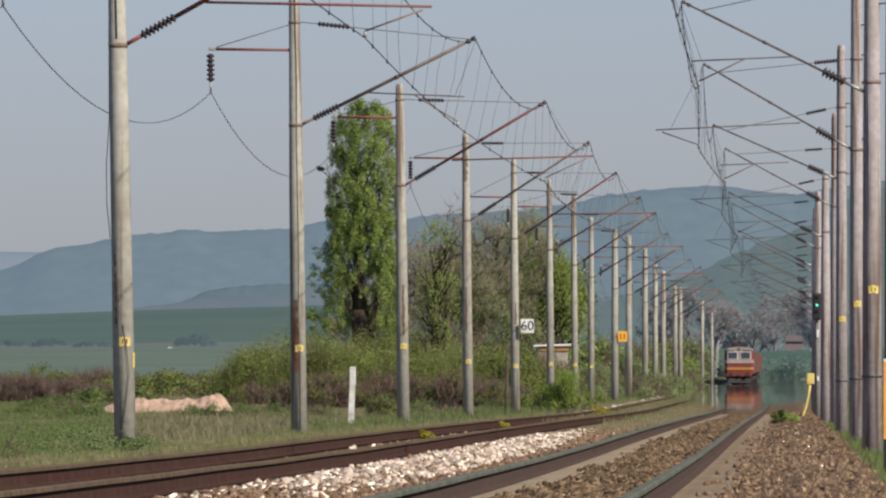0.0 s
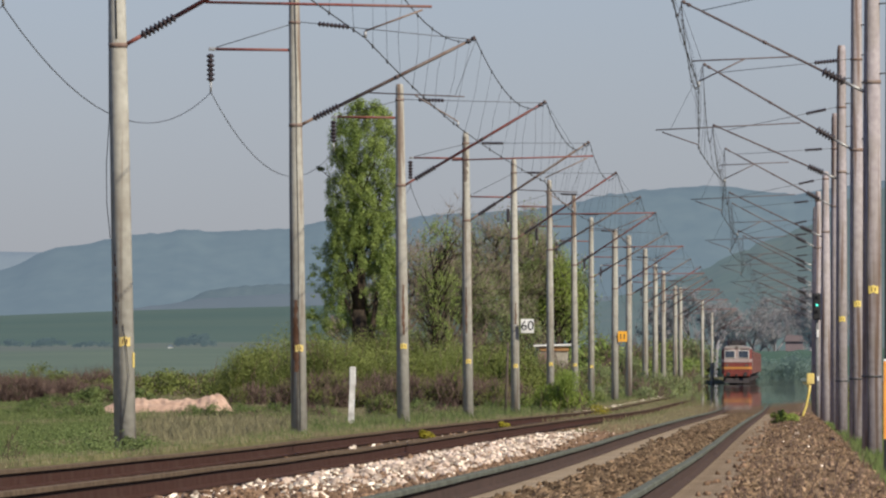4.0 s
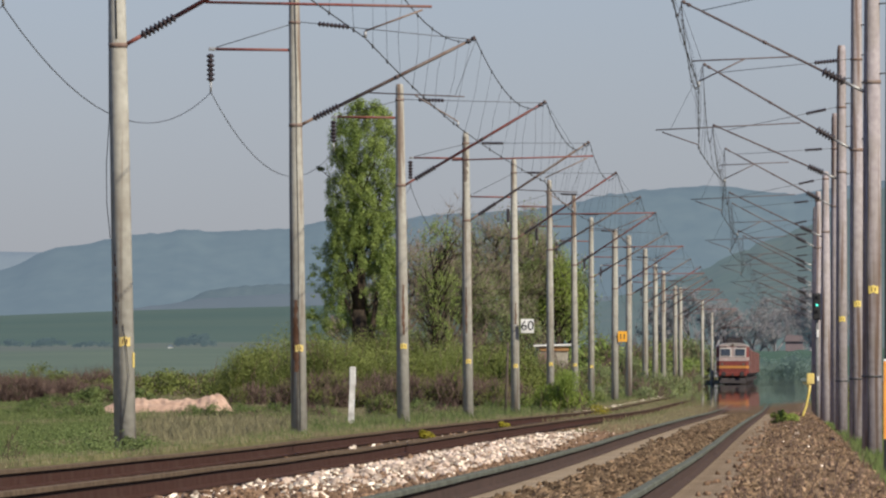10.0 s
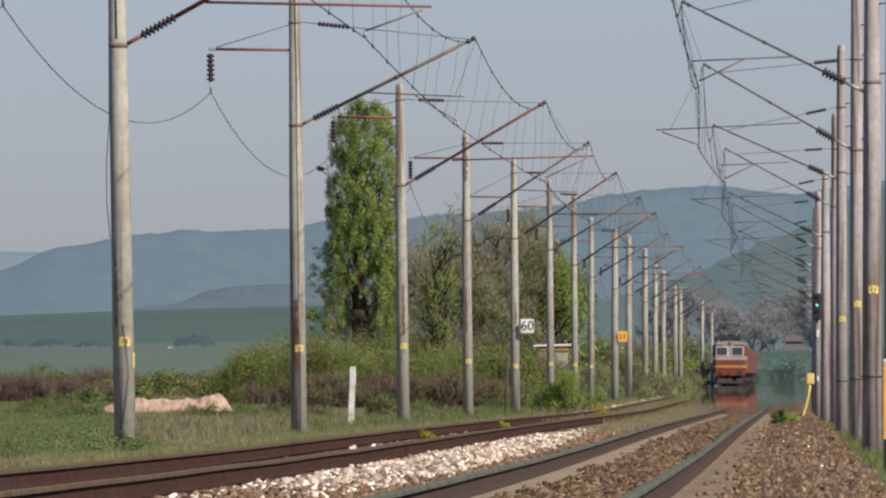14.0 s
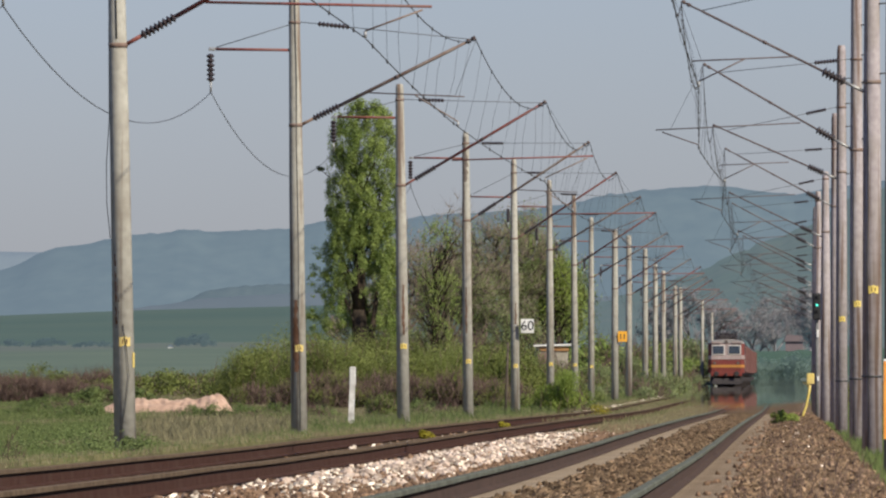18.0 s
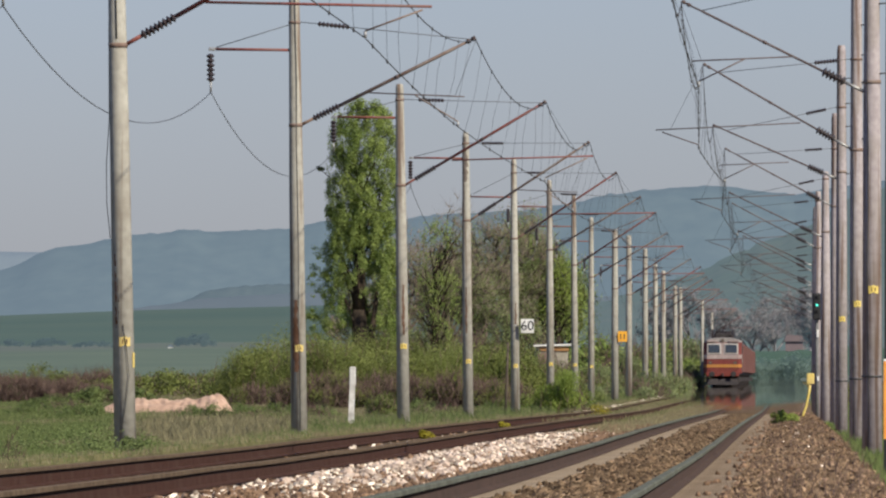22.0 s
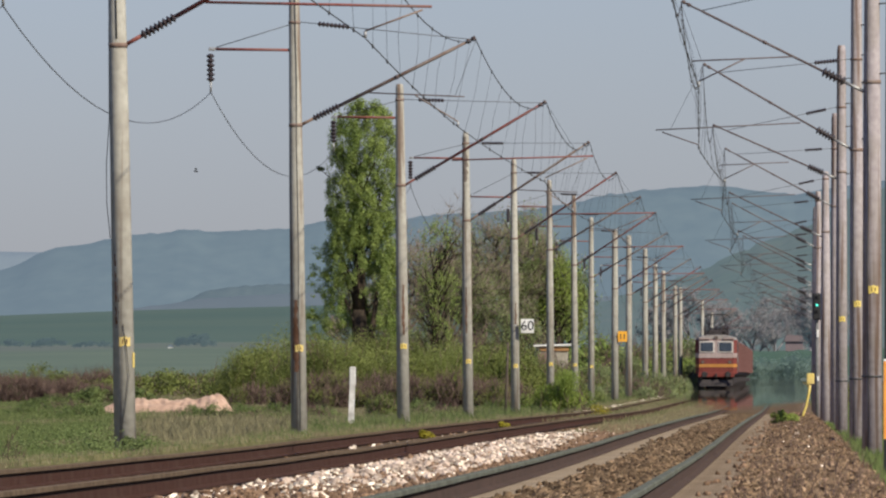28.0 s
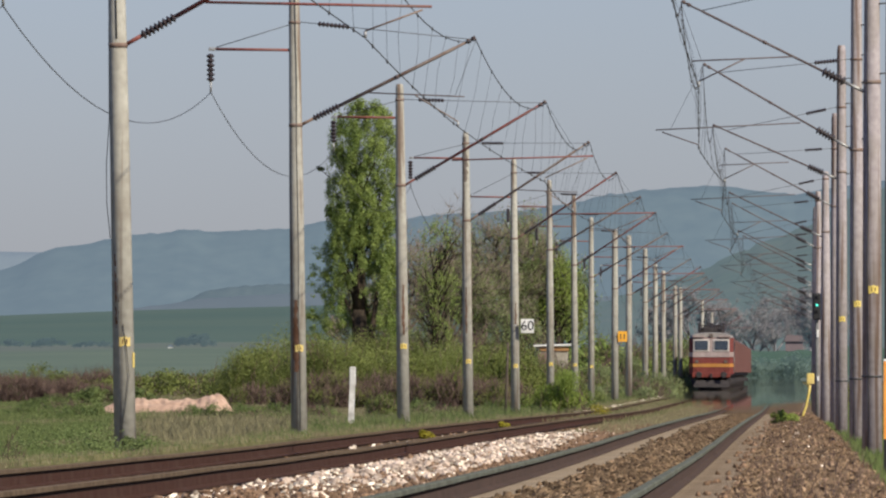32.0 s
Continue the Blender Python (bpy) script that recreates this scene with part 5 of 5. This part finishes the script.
for i in range(9):
    bush(120 + i, -50.0 + i * 2.8, 760 + 20 * math.sin(i * 1.9), 5.5, 3.0, 1.65 + 0.25 * math.sin(i * 2.5), LEAF_BUSH, 5200, 0.055, "low olive-green hedge across the meadow", 120)
for i in range(8):
    bush(200 + i, -26.5 + i * 1.35, 800 + 18 * math.sin(i * 2.7), 4.0, 3.0, 4.2 + 0.8 * math.sin(i * 1.9), LEAF_SPARSE if i % 2 else LEAF_BUSH, 7000, 0.065, "tall olive undergrowth below the trees", 600)
for i, (bx, by, w, h, green) in enumerate([(-36.4, 570, 3.0, 1.35, 0), (-34.6, 560, 2.8, 1.45, 0), (-33.0, 566, 2.6, 1.25, 0), (-31.2, 560, 2.2, 1.0, 0), (-29.9, 530, 2.0, 0.85, 1), (-28.4, 540, 1.8, 0.8, 1), (-25.6, 590, 2.4, 1.2, 0)]):
    bush(350 + i, bx, by, w, 2.4, h, LEAF_WEED if green else LEAF_DARK, 4200 if green else 500, 0.045, "low leafy green bush in the meadow" if green else "dark brown leafless scrub in the meadow", 60 if green else 2200, name="bush" if green else "scrub")
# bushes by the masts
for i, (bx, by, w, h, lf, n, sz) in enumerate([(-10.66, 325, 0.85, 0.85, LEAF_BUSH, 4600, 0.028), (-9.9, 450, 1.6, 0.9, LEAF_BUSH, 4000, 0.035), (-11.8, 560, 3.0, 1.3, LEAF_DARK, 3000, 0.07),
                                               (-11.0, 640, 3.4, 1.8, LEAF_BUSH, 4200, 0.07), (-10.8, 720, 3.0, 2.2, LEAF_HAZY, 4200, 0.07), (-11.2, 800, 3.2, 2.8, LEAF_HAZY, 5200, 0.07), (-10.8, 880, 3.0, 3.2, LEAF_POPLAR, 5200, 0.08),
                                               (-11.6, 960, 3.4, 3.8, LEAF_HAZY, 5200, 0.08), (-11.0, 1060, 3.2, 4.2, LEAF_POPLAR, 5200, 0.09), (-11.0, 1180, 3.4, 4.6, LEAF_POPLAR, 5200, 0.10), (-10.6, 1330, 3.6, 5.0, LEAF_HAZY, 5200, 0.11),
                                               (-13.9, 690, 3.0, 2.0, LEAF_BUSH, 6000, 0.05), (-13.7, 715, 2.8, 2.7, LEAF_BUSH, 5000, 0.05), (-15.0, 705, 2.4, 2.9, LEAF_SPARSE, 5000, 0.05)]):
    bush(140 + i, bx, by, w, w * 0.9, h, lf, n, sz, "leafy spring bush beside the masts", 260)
bush(155, -7.98, 432, 1.9, 1.7, 1.5, LEAF_FRESH, 17000, 0.03, "bright lime-green bush in fresh leaf beside the masts", 160, sink=-0.35)
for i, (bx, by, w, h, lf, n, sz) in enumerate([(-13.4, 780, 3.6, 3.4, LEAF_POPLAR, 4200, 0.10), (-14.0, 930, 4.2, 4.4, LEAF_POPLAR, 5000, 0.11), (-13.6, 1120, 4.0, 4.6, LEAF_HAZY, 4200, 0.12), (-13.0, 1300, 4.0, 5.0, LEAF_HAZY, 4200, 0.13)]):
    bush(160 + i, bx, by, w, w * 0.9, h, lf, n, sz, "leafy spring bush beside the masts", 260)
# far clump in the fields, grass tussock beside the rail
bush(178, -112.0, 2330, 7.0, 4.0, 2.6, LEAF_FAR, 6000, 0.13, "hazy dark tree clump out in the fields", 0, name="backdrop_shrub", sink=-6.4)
bush(179, -0.22, 300, 0.55, 1.4, 0.42, LEAF_LIME, 2600, 0.028, "bright green weeds growing beside the rail", 60, name="weed_clump", sink=-0.40)
bush(180, -8.72, 139, 0.24, 0.5, 0.66, LEAF_SPARSE, 120, 0.016, "dead brown bramble stalks in the verge", 46, name="dead_bramble", tr=0.006)
# rough growth at the meadow's edge and along the old track
for i in range(26):
    q = np.random.default_rng(300 + i)
    by = 330 + 120 * q.random()
    bx = -9.6 - (0.0625 * by - 9.6) * q.random()
    dry = i % 3 == 0
    bush(220 + i, bx, by, 1.0 + 1.6 * q.random(), 1.2, 0.35 + 0.4 * q.random(), LEAF_SPARSE if dry else LEAF_WEED, 1400 if dry else 3200, 0.024, "low dry growth in the meadow" if dry else "low green growth in the meadow", 300 if dry else 40, name="scrub" if dry else "bush")
for i, (bx, by, w, h) in enumerate([(-26.2, 440, 2.2, 0.75), (-25.0, 415, 1.8, 0.65), (-24.2, 400, 1.5, 0.5), (-23.6, 430, 2.0, 0.6), (-21.8, 385, 1.2, 0.45), (-15.9, 380, 1.3, 0.5), (-13.2, 352, 1.1, 0.5)]):
    bush(320 + i, bx, by, w, 1.6, h, LEAF_WEED, 7000, 0.022, "soft green leafy growth in the meadow", 30)
for i in range(5):
    bush(340 + i, 1.02 - 0.03 * i, 151.5 + 48.4 * i, 0.55, 0.7, 0.28 + 0.06 * i, LEAF_LIME, 1500, 0.022 + 0.004 * i, "fresh green weeds at a mast foot", 20, name="weed_clump")
for i in range(12):
    by = 570 * 1.075 ** i
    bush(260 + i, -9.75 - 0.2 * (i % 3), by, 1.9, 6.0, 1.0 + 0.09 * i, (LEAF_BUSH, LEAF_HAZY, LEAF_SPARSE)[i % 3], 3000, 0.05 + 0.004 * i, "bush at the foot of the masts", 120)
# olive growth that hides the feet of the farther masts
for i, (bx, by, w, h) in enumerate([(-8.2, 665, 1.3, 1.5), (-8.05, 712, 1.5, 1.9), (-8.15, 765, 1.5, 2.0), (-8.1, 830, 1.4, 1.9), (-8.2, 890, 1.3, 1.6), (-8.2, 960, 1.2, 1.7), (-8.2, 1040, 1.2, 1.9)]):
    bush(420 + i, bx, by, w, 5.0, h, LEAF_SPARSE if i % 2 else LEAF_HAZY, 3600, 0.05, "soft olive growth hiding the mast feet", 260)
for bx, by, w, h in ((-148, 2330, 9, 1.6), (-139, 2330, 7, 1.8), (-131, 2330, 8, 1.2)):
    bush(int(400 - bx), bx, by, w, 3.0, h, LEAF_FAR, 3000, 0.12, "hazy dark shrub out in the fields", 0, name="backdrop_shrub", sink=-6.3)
# beyond the right row and at the far end of the line
for i, (bx, by, w, h, lf, n, sz) in enumerate([(3.4, 620, 2.4, 1.1, LEAF_BUSH, 2600, 0.07), (2.2, 800, 2.4, 1.8, LEAF_BUSH, 3000, 0.08), (-12.5, 1500, 5.0, 5.5, LEAF_HAZY, 5000, 0.13)]):
    bush(180 + i, bx, by, w, w * 0.8, h, lf, n, sz, "green bush near the end of the straight line", 300, sink=0.15)


def scatter(rng, n, x0, x1, y0, y1, power=1.0):
    """Places on the meadow, denser near the eye."""
    u = rng.random(n)
    y = y0 * (y1 / y0) ** (u ** power)
    x = x0 + (x1 - x0) * rng.random(n)
    return x, y


def meadow():
    rng = np.random.default_rng(5)

    def near(d):
        # the verge close by is grazed short
        return 0.6 + 0.4 * np.clip((d - 120) / 180, 0, 1)
    # verge between the old track and the masts
    x, y = scatter(rng, 14000, -10.6, -7.75, 95, 700)
    z = np.array([max(land(a, b), rail_z(b) - 0.30) if a < -8.2 else bed_z(a, b) for a, b in zip(x, y)])
    tagged(blades("verge_grass", rng, np.column_stack([x, y, z]), (0.05 + 0.09 * rng.random(14000)) * near(y), 0.0045, DRY_GRASS, per=7), "dry brownish grass along the old track", "grass", kind="stuff")
    x, y = scatter(rng, 9000, -11.0, -8.0, 95, 900)
    z = np.array([land(a, b) for a, b in zip(x, y)])
    tagged(blades("verge_weeds", rng, np.column_stack([x, y, z]), (0.05 + 0.09 * rng.random(9000)) * near(y) * (1.0 + 1.1 * np.clip((y - 190) / 60, 0, 1)), 0.0055, GRASS, per=7), "green weeds and grass at the foot of the masts", "grass", kind="stuff")
    # the old track is grown in further off
    x, y = scatter(rng, 5200, -7.6, -4.5, 300, 1000)
    k = rng.random(len(y)) < np.clip((y - 300) / 260, 0.03, 1)
    x, y = x[k], y[k]
    z = np.array([bed_z(a, b) for a, b in zip(x, y)])
    tagged(blades("grown_in_track", rng, np.column_stack([x, y, z]), 0.13 + 0.07 * rng.random(len(y)), 0.008, DRY_GRASS, per=8), "dry grass grown into the old track", "grass", kind="stuff")
    x, y = scatter(rng, 2600, -7.7, -4.5, 300, 1000)
    k = rng.random(len(y)) < np.clip((y - 300) / 260, 0.03, 1)
    x, y = x[k], y[k]
    z = np.array([bed_z(a, b) for a, b in zip(x, y)])
    tagged(blades("grown_in_weeds", rng, np.column_stack([x, y, z]), 0.12 + 0.07 * rng.random(len(y)), 0.008, GRASS, per=8), "green weeds grown into the old track", "grass", kind="stuff")
    # open meadow inside the widening view
    u = rng.random(24000)
    y = 150 * (700 / 150) ** u
    x = -9.0 - (0.066 * y - 8.0) * rng.random(24000)
    z = np.array([land(a, b) for a, b in zip(x, y)])
    pick = np.array([noise.noise((a * 0.8, b * 0.012, 7)) - 0.45 * math.tanh((a + 0.052 * b) * 1.5) for a, b in zip(x, y)]) > 0.05
    tagged(blades("meadow_grass", rng, np.column_stack([x, y, z])[pick], 0.15 * near(y[pick]), 0.006, GRASS, per=8), "green meadow grass", "grass", kind="stuff")
    tagged(blades("meadow_stalks", rng, np.column_stack([x, y, z])[~pick], 0.16 * near(y[~pick]), 0.006, DRY_GRASS, per=8), "dry brown stalks in the meadow", "grass", kind="stuff")
    # tall dead stalks between the masts and the hedge
    y = 185 * (430 / 185) ** rng.random(9000)
    x = -9.2 - (0.050 * y - 8.2) * rng.random(9000)
    z = np.array([land(a, b) for a, b in zip(x, y)])
    tagged(blades("dead_stalks", rng, np.column_stack([x, y, z]), 0.10 + 0.17 * rng.random(9000), 0.0035, DRY_GRASS, 0.5, 6, 0.22), "tall dry stalks standing before the hedge", "grass", kind="stuff")
    x, y = scatter(rng, 15000, 0.95, 3.5, 110, 700)
    z = np.array([land(max(a, 1.01), b) for a, b in zip(x, y)])
    tagged(blades("bank_grass", rng, np.column_stack([x, y, z]), 0.16 + 0.18 * rng.random(15000), 0.008, LEAF_WEED), "green grass round the feet of the thick masts", "grass", kind="stuff")
    x, y = scatter(rng, 1500, -4.6, -3.2, 235, 800)
    z = np.array([bed_z(a, b) for a, b in zip(x, y)])
    tagged(blades("track_weeds", rng, np.column_stack([x, y, z]), 0.10, 0.008, DRY_GRASS), "dry weeds between the two tracks", "grass", kind="stuff")


def weeds():
    rng = np.random.default_rng(21)
    cl = []
    for i in range(380):
        y = 150 * (560 / 150) ** rng.random()
        x = -8.1 - (0.062 * y - 7.6) * rng.random() ** 1.5
        if x > -0.052 * y and rng.random() < 0.8:
            continue
        r = 0.06 + 0.20 * rng.random() ** 2.2
        cl.append((x, y, land(x, y) + r * 0.5, r * 1.7, r * 2, r))
    tagged(leaves("low_weeds", rng, cloud(rng, cl, 26000, 0.6), 0.015, LEAF_WEED), "low leafy weeds scattered through the verge", "weeds", kind="stuff")
    # weed at the foot of the first mast, yellow flowers on the old track
    for x, y, r, m, lab in ((-8.37, 157.7, 0.075, LEAF_DARK, "leafy green weed at a mast foot"), (-6.05, 206, 0.075, FLOWER, "yellow flowering weed between old rails"), (-6.05, 262, 0.075, FLOWER, "yellow flowering weed between old rails"), (-6.0, 392, 0.2, FLOWER, "yellow flowering weed between old rails")):
        b = empty("weed_plant", pose(x, y, bed_z(x, y) if x > -8 else land(x, y)), lab, "weed")
        leaves("foliage", rng, cloud(rng, [(0, 0, r, r * 1.8, r * 1.4, r), (-r, 0, r * 1.6, r, r, r * 0.8)], 700, 0.6), 0.022, m, b)
        twigs("twig_mass", rng, np.zeros((1, 3)), r * 2, 30, 0.004, TWIG, b)


meadow()
weeds()

# ---- build: the train ----
LOCO = locomotive()
WAGONS = [wagon()]
for i in range(27):
    WAGONS.append(copy_thing(WAGONS[0], Matrix()))

# ---- insects that cross the view ----
def insect():
    th = empty("flying_insect", None, "small dark insect flying past in the air", "insect", "flying insects")
    part("body", lathe(bmesh.new(), (-0.0065, 0, 0), (0.0065, 0, 0), [(0, 0.0008), (0.25, 0.003), (0.5, 0.0022), (0.75, 0.0032), (1, 0.0015)], 8), BLACK, th)
    for sy in (-1, 1):
        bm = bmesh.new()
        bm.faces.new([bm.verts.new(p) for p in ((0, 0, 0.003), (0.004, sy * 0.004, 0.008), (0.001, sy * 0.009, 0.0115), (-0.004, sy * 0.006, 0.008))])
        part("wing", bm, WIRE, th)
    return th


INSECTS = [insect()]
INSECTS.append(copy_thing(INSECTS[0], Matrix()))

# ---- pieces of the track ----
ICO = np.array([(0, 0, 1), (0.894, 0, 0.447), (0.276, 0.851, 0.447), (-0.724, 0.526, 0.447), (-0.724, -0.526, 0.447), (0.276, -0.851, 0.447),
                (0.724, 0.526, -0.447), (-0.276, 0.851, -0.447), (-0.894, 0, -0.447), (-0.276, -0.851, -0.447), (0.724, -0.526, -0.447), (0, 0, -1)])
ICO_F = np.array([(0, 1, 2), (0, 2, 3), (0, 3, 4), (0, 4, 5), (0, 5, 1), (1, 6, 2), (2, 7, 3), (3, 8, 4), (4, 9, 5), (5, 10, 1),
                  (6, 7, 2), (7, 8, 3), (8, 9, 4), (9, 10, 5), (10, 6, 1), (11, 7, 6), (11, 8, 7), (11, 9, 8), (11, 10, 9), (11, 6, 10)])

CHIP = np.array([(x, y, z) for x in (-0.62, 0.62) for y in (-0.62, 0.62) for z in (-0.62, 0.62)])
CHIP_F = np.array([(0, 1, 3), (0, 3, 2), (4, 6, 7), (4, 7, 5), (0, 4, 5), (0, 5, 1), (2, 3, 7), (2, 7, 6), (0, 2, 6), (0, 6, 4), (1, 5, 7), (1, 7, 3)])


def stones(name, rng, pts, size, material, parent):
    n = len(pts)
    s = size * (0.5 + 0.7 * rng.random((n, 1, 1)) + 0.9 * rng.random((n, 1, 1)) ** 5) * (0.7 + 0.6 * rng.random((n, 1, 3)))
    q, _ = np.linalg.qr(rng.normal(size=(n, 3, 3)))
    v = (CHIP[None] * (0.65 + 0.7 * rng.random((n, 8, 1)))) * s
    v = np.einsum("nij,nkj->nki", q, v) + pts[:, None, :]
    f = (np.arange(n)[:, None, None] * 8 + CHIP_F[None]).reshape(-1, 3)
    ob = mesh_np(name, v.reshape(-1, 3), f, material, parent)
    return tagged(ob, "", kind="stuff")


def heap_z(x, y):
    """The ridge of fresh pale stones between the tracks, over the bed."""
    t = np.clip((y - 74) / 18, 0, 1) * np.clip((246 - y) / 25, 0, 1)
    return bed_z(x, y) + 0.06 * t * max(0.0, 1 - ((x + 4.25) / 0.72) ** 2)


def pieces():
    rng = np.random.default_rng(9)
    x, y = scatter(rng, 60000, -4.84, -3.3, 68, 265)
    mid = np.interp(y, [90, 190, 235, 265], [-4.20, -4.16, -4.22, -4.3])
    half = np.interp(y, [70, 120, 190, 235, 265], [0.60, 0.66, 0.66, 0.42, 0.2])
    keep = rng.random(60000) < np.clip(1.15 - np.abs((x - mid) / half) ** 3, 0.02, 1) * np.clip((y - 78) / 110, 0.05, 1) * (0.18 + 1.0 * np.array([noise.noise((a * 1.6, b * 0.16, 4)) > -0.06 for a, b in zip(x, y)]))
    p = np.column_stack([x, y, [heap_z(a, b) for a, b in zip(x, y)]])[keep]
    stones("pale_ballast", rng, p, 0.023, STONE_PALE, BALLAST)
    x, y = scatter(rng, 28000, -0.55, 1.3, 68, 430)
    stones("shoulder_ballast", rng, np.column_stack([x, y, [bed_z(a, b) for a, b in zip(x, y)]]), 0.027, STONE, BALLAST)
    x, y = scatter(rng, 18000, -2.05, -1.28, 68, 430)
    stones("track_ballast", rng, np.column_stack([x, y, [bed_z(a, b) for a, b in zip(x, y)]]), 0.026, STONE_DARK, BALLAST)
    x, y = scatter(rng, 20000, -4.85, -2.62, 68, 300)
    stones("side_ballast", rng, np.column_stack([x, y, [heap_z(a, b) for a, b in zip(x, y)]]), 0.023, STONE, BALLAST)
    x, y = scatter(rng, 2500, -7.5, -4.85, 90, 330)
    stones("old_ballast", rng, np.column_stack([x, y, [bed_z(a, b) - 0.01 for a, b in zip(x, y)]]), 0.026, STONE, BALLAST)
    x, y = scatter(rng, 50, -6.2, -5.3, 172, 222)
    stones("white_chips", rng, np.column_stack([x, y, [bed_z(a, b) + 0.04 for a, b in zip(x, y)]]), 0.024, STONE_PALE, BALLAST)
    # stones strewn unevenly over the sleeper ends
    for x0, x1, m in ((-0.74, -0.5, STONE), (-1.32, -1.20, STONE_DARK), (-2.2, -2.02, STONE_DARK), (-3.1, -2.85, STONE_DARK)):
        x, y = scatter(rng, 1500, x0, x1, 68, 330)
        k = np.array([noise.noise((a * 3.0, b * 0.35, 12.0)) for a, b in zip(x, y)]) > 0.22
        x, y = x[k], y[k]
        stones("strewn_ballast", rng, np.column_stack([x, y, [rail_z(b) - 0.155 for b in y]]), 0.024, m, BALLAST)
    # dead leaves and twigs blown over the shoulder
    x, y = scatter(rng, 16000, -0.50, 1.25, 68, 400)
    z = np.array([bed_z(a, b) for a, b in zip(x, y)])
    tagged(leaves("leaf_litter", rng, np.column_stack([x, y, z + 0.025]), 0.034, LITTER, BALLAST), kind="stuff")
    x, y = scatter(rng, 5000, -2.10, -1.22, 68, 400)
    z = np.array([bed_z(a, b) for a, b in zip(x, y)])
    tagged(leaves("track_litter", rng, np.column_stack([x, y, z + 0.02]), 0.024, LITTER, BALLAST), kind="stuff")
    x, y = scatter(rng, 2600, -0.50, 1.25, 68, 300)
    z = np.array([bed_z(a, b) for a, b in zip(x, y)])
    tagged(twigs("dead_twig_litter", rng, np.column_stack([x, y, z + 0.01]), 0.22, 2600, 0.006, TWIG, BALLAST, up=0.25), kind="stuff")
    x, y = scatter(rng, 200, -0.25, 1.0, 75, 300)
    stones("pale_chips", rng, np.column_stack([x, y, [bed_z(a, b) + 0.022 for a, b in zip(x, y)]]), 0.017, STONE_PALE, BALLAST)
    x, y = scatter(rng, 3000, -7.95, -7.25, 420, 950)
    stones("edge_ballast", rng, np.column_stack([x, y, [bed_z(a, b) + 0.03 for a, b in zip(x, y)]]), 0.06, STONE_PALE, BALLAST)
    # single stones
    for count, mat_one, x0, x1, y0, y1, zf, size in ((240, STONE_ONE_PALE, -4.5, -3.45, 104, 190, heap_z, 0.045), (260, STONE_ONE, -0.25, 0.9, 72, 130, bed_z, 0.045)):
        shapes = []
        for k in range(6):
            me = bpy.data.meshes.new("stone")
            vv = ICO * (0.75 + 0.5 * rng.random((12, 1))) * (0.7 + 0.6 * rng.random((1, 3))) * size
            me.from_pydata([tuple(a) for a in vv], [], [tuple(int(b) for b in a) for a in ICO_F])
            me.materials.append(mat_one)
            shapes.append(me)
        x, y = scatter(rng, count, x0, x1, y0, y1)
        for k in range(count):
            ob = new("stone", shapes[k % 6])
            ob.parent = BALLAST
            ob.matrix_basis = pose(x[k], y[k], zf(x[k], y[k]) + size * 0.35, *(rng.random(3) * 360))
    # concrete sleepers of the main track
    me = bpy.data.meshes.new("sleeper")
    bm = loft([[(-1.30, -0.14, -0.2), (1.30, -0.14, -0.2), (1.30, 0.14, -0.2), (-1.30, 0.14, -0.2)], [(-1.28, -0.11, 0), (1.28, -0.11, 0), (1.28, 0.11, 0), (-1.28, 0.11, 0)]])
    bm.to_mesh(me)
    bm.free()
    me.materials.append(SLEEPER)
    y = 68.0
    while y < 248:
        ob = new("sleeper", me)
        ob.parent = BALLAST
        ob.matrix_basis = pose(RIGHT, y, rail_z(y) - 0.163, 0, 0, rng.normal(0, 0.4))
        y += 0.6
    bm = bmesh.new()
    while y < 420:
        box((RIGHT, y, rail_z(y) - 0.26), (2.58, 0.24, 0.2), 0, bm)
        y += 0.6
    tagged(part("sleeper_run", bm, SLEEPER, BALLAST), kind="stuff")


pieces()

# ---- what moves ----
LOCO_ROWS = [(0.0, 1338.0), (8.0, 1222.0), (16.0, 1106.0), (24.0, 991.0), (32.0, 876.0)]


def on_track(y):
    tilt = math.degrees(math.atan2(rail_z(y + 12) - rail_z(y), 12.0))
    return pose(LEFT, y, rail_z(y), tilt, 0, 0)


def motions():
    walk(LOCO, [(t, on_track(y)) for t, y in LOCO_ROWS])
    # straight flights: across to -x, and the other way
    walk(INSECTS[0], [(t, pose(-2.28 - 4.96 * (t - 9.0), 40.0, 1.443 + (0.3 if t > 16 else 0.0 - 0.29 * max(-0.5, min(0.5, t - 9.0))), 0, 0, 0)) for t in (0.0, 8.0, 8.5, 9.0, 9.5, 10.0, 32.0)])
    walk(INSECTS[1], [(t, pose(-1.92 + 5.14 * (t - 28.0), 40.0, 1.297, 0, 0, 0)) for t in (0.0, 27.0, 27.5, 28.0, 28.5, 29.0, 32.0)])
    for i, w in enumerate(WAGONS):
        walk(w, [(t, on_track(y + 16.2 + 13.3 * i)) for t, y in LOCO_ROWS])


motions()
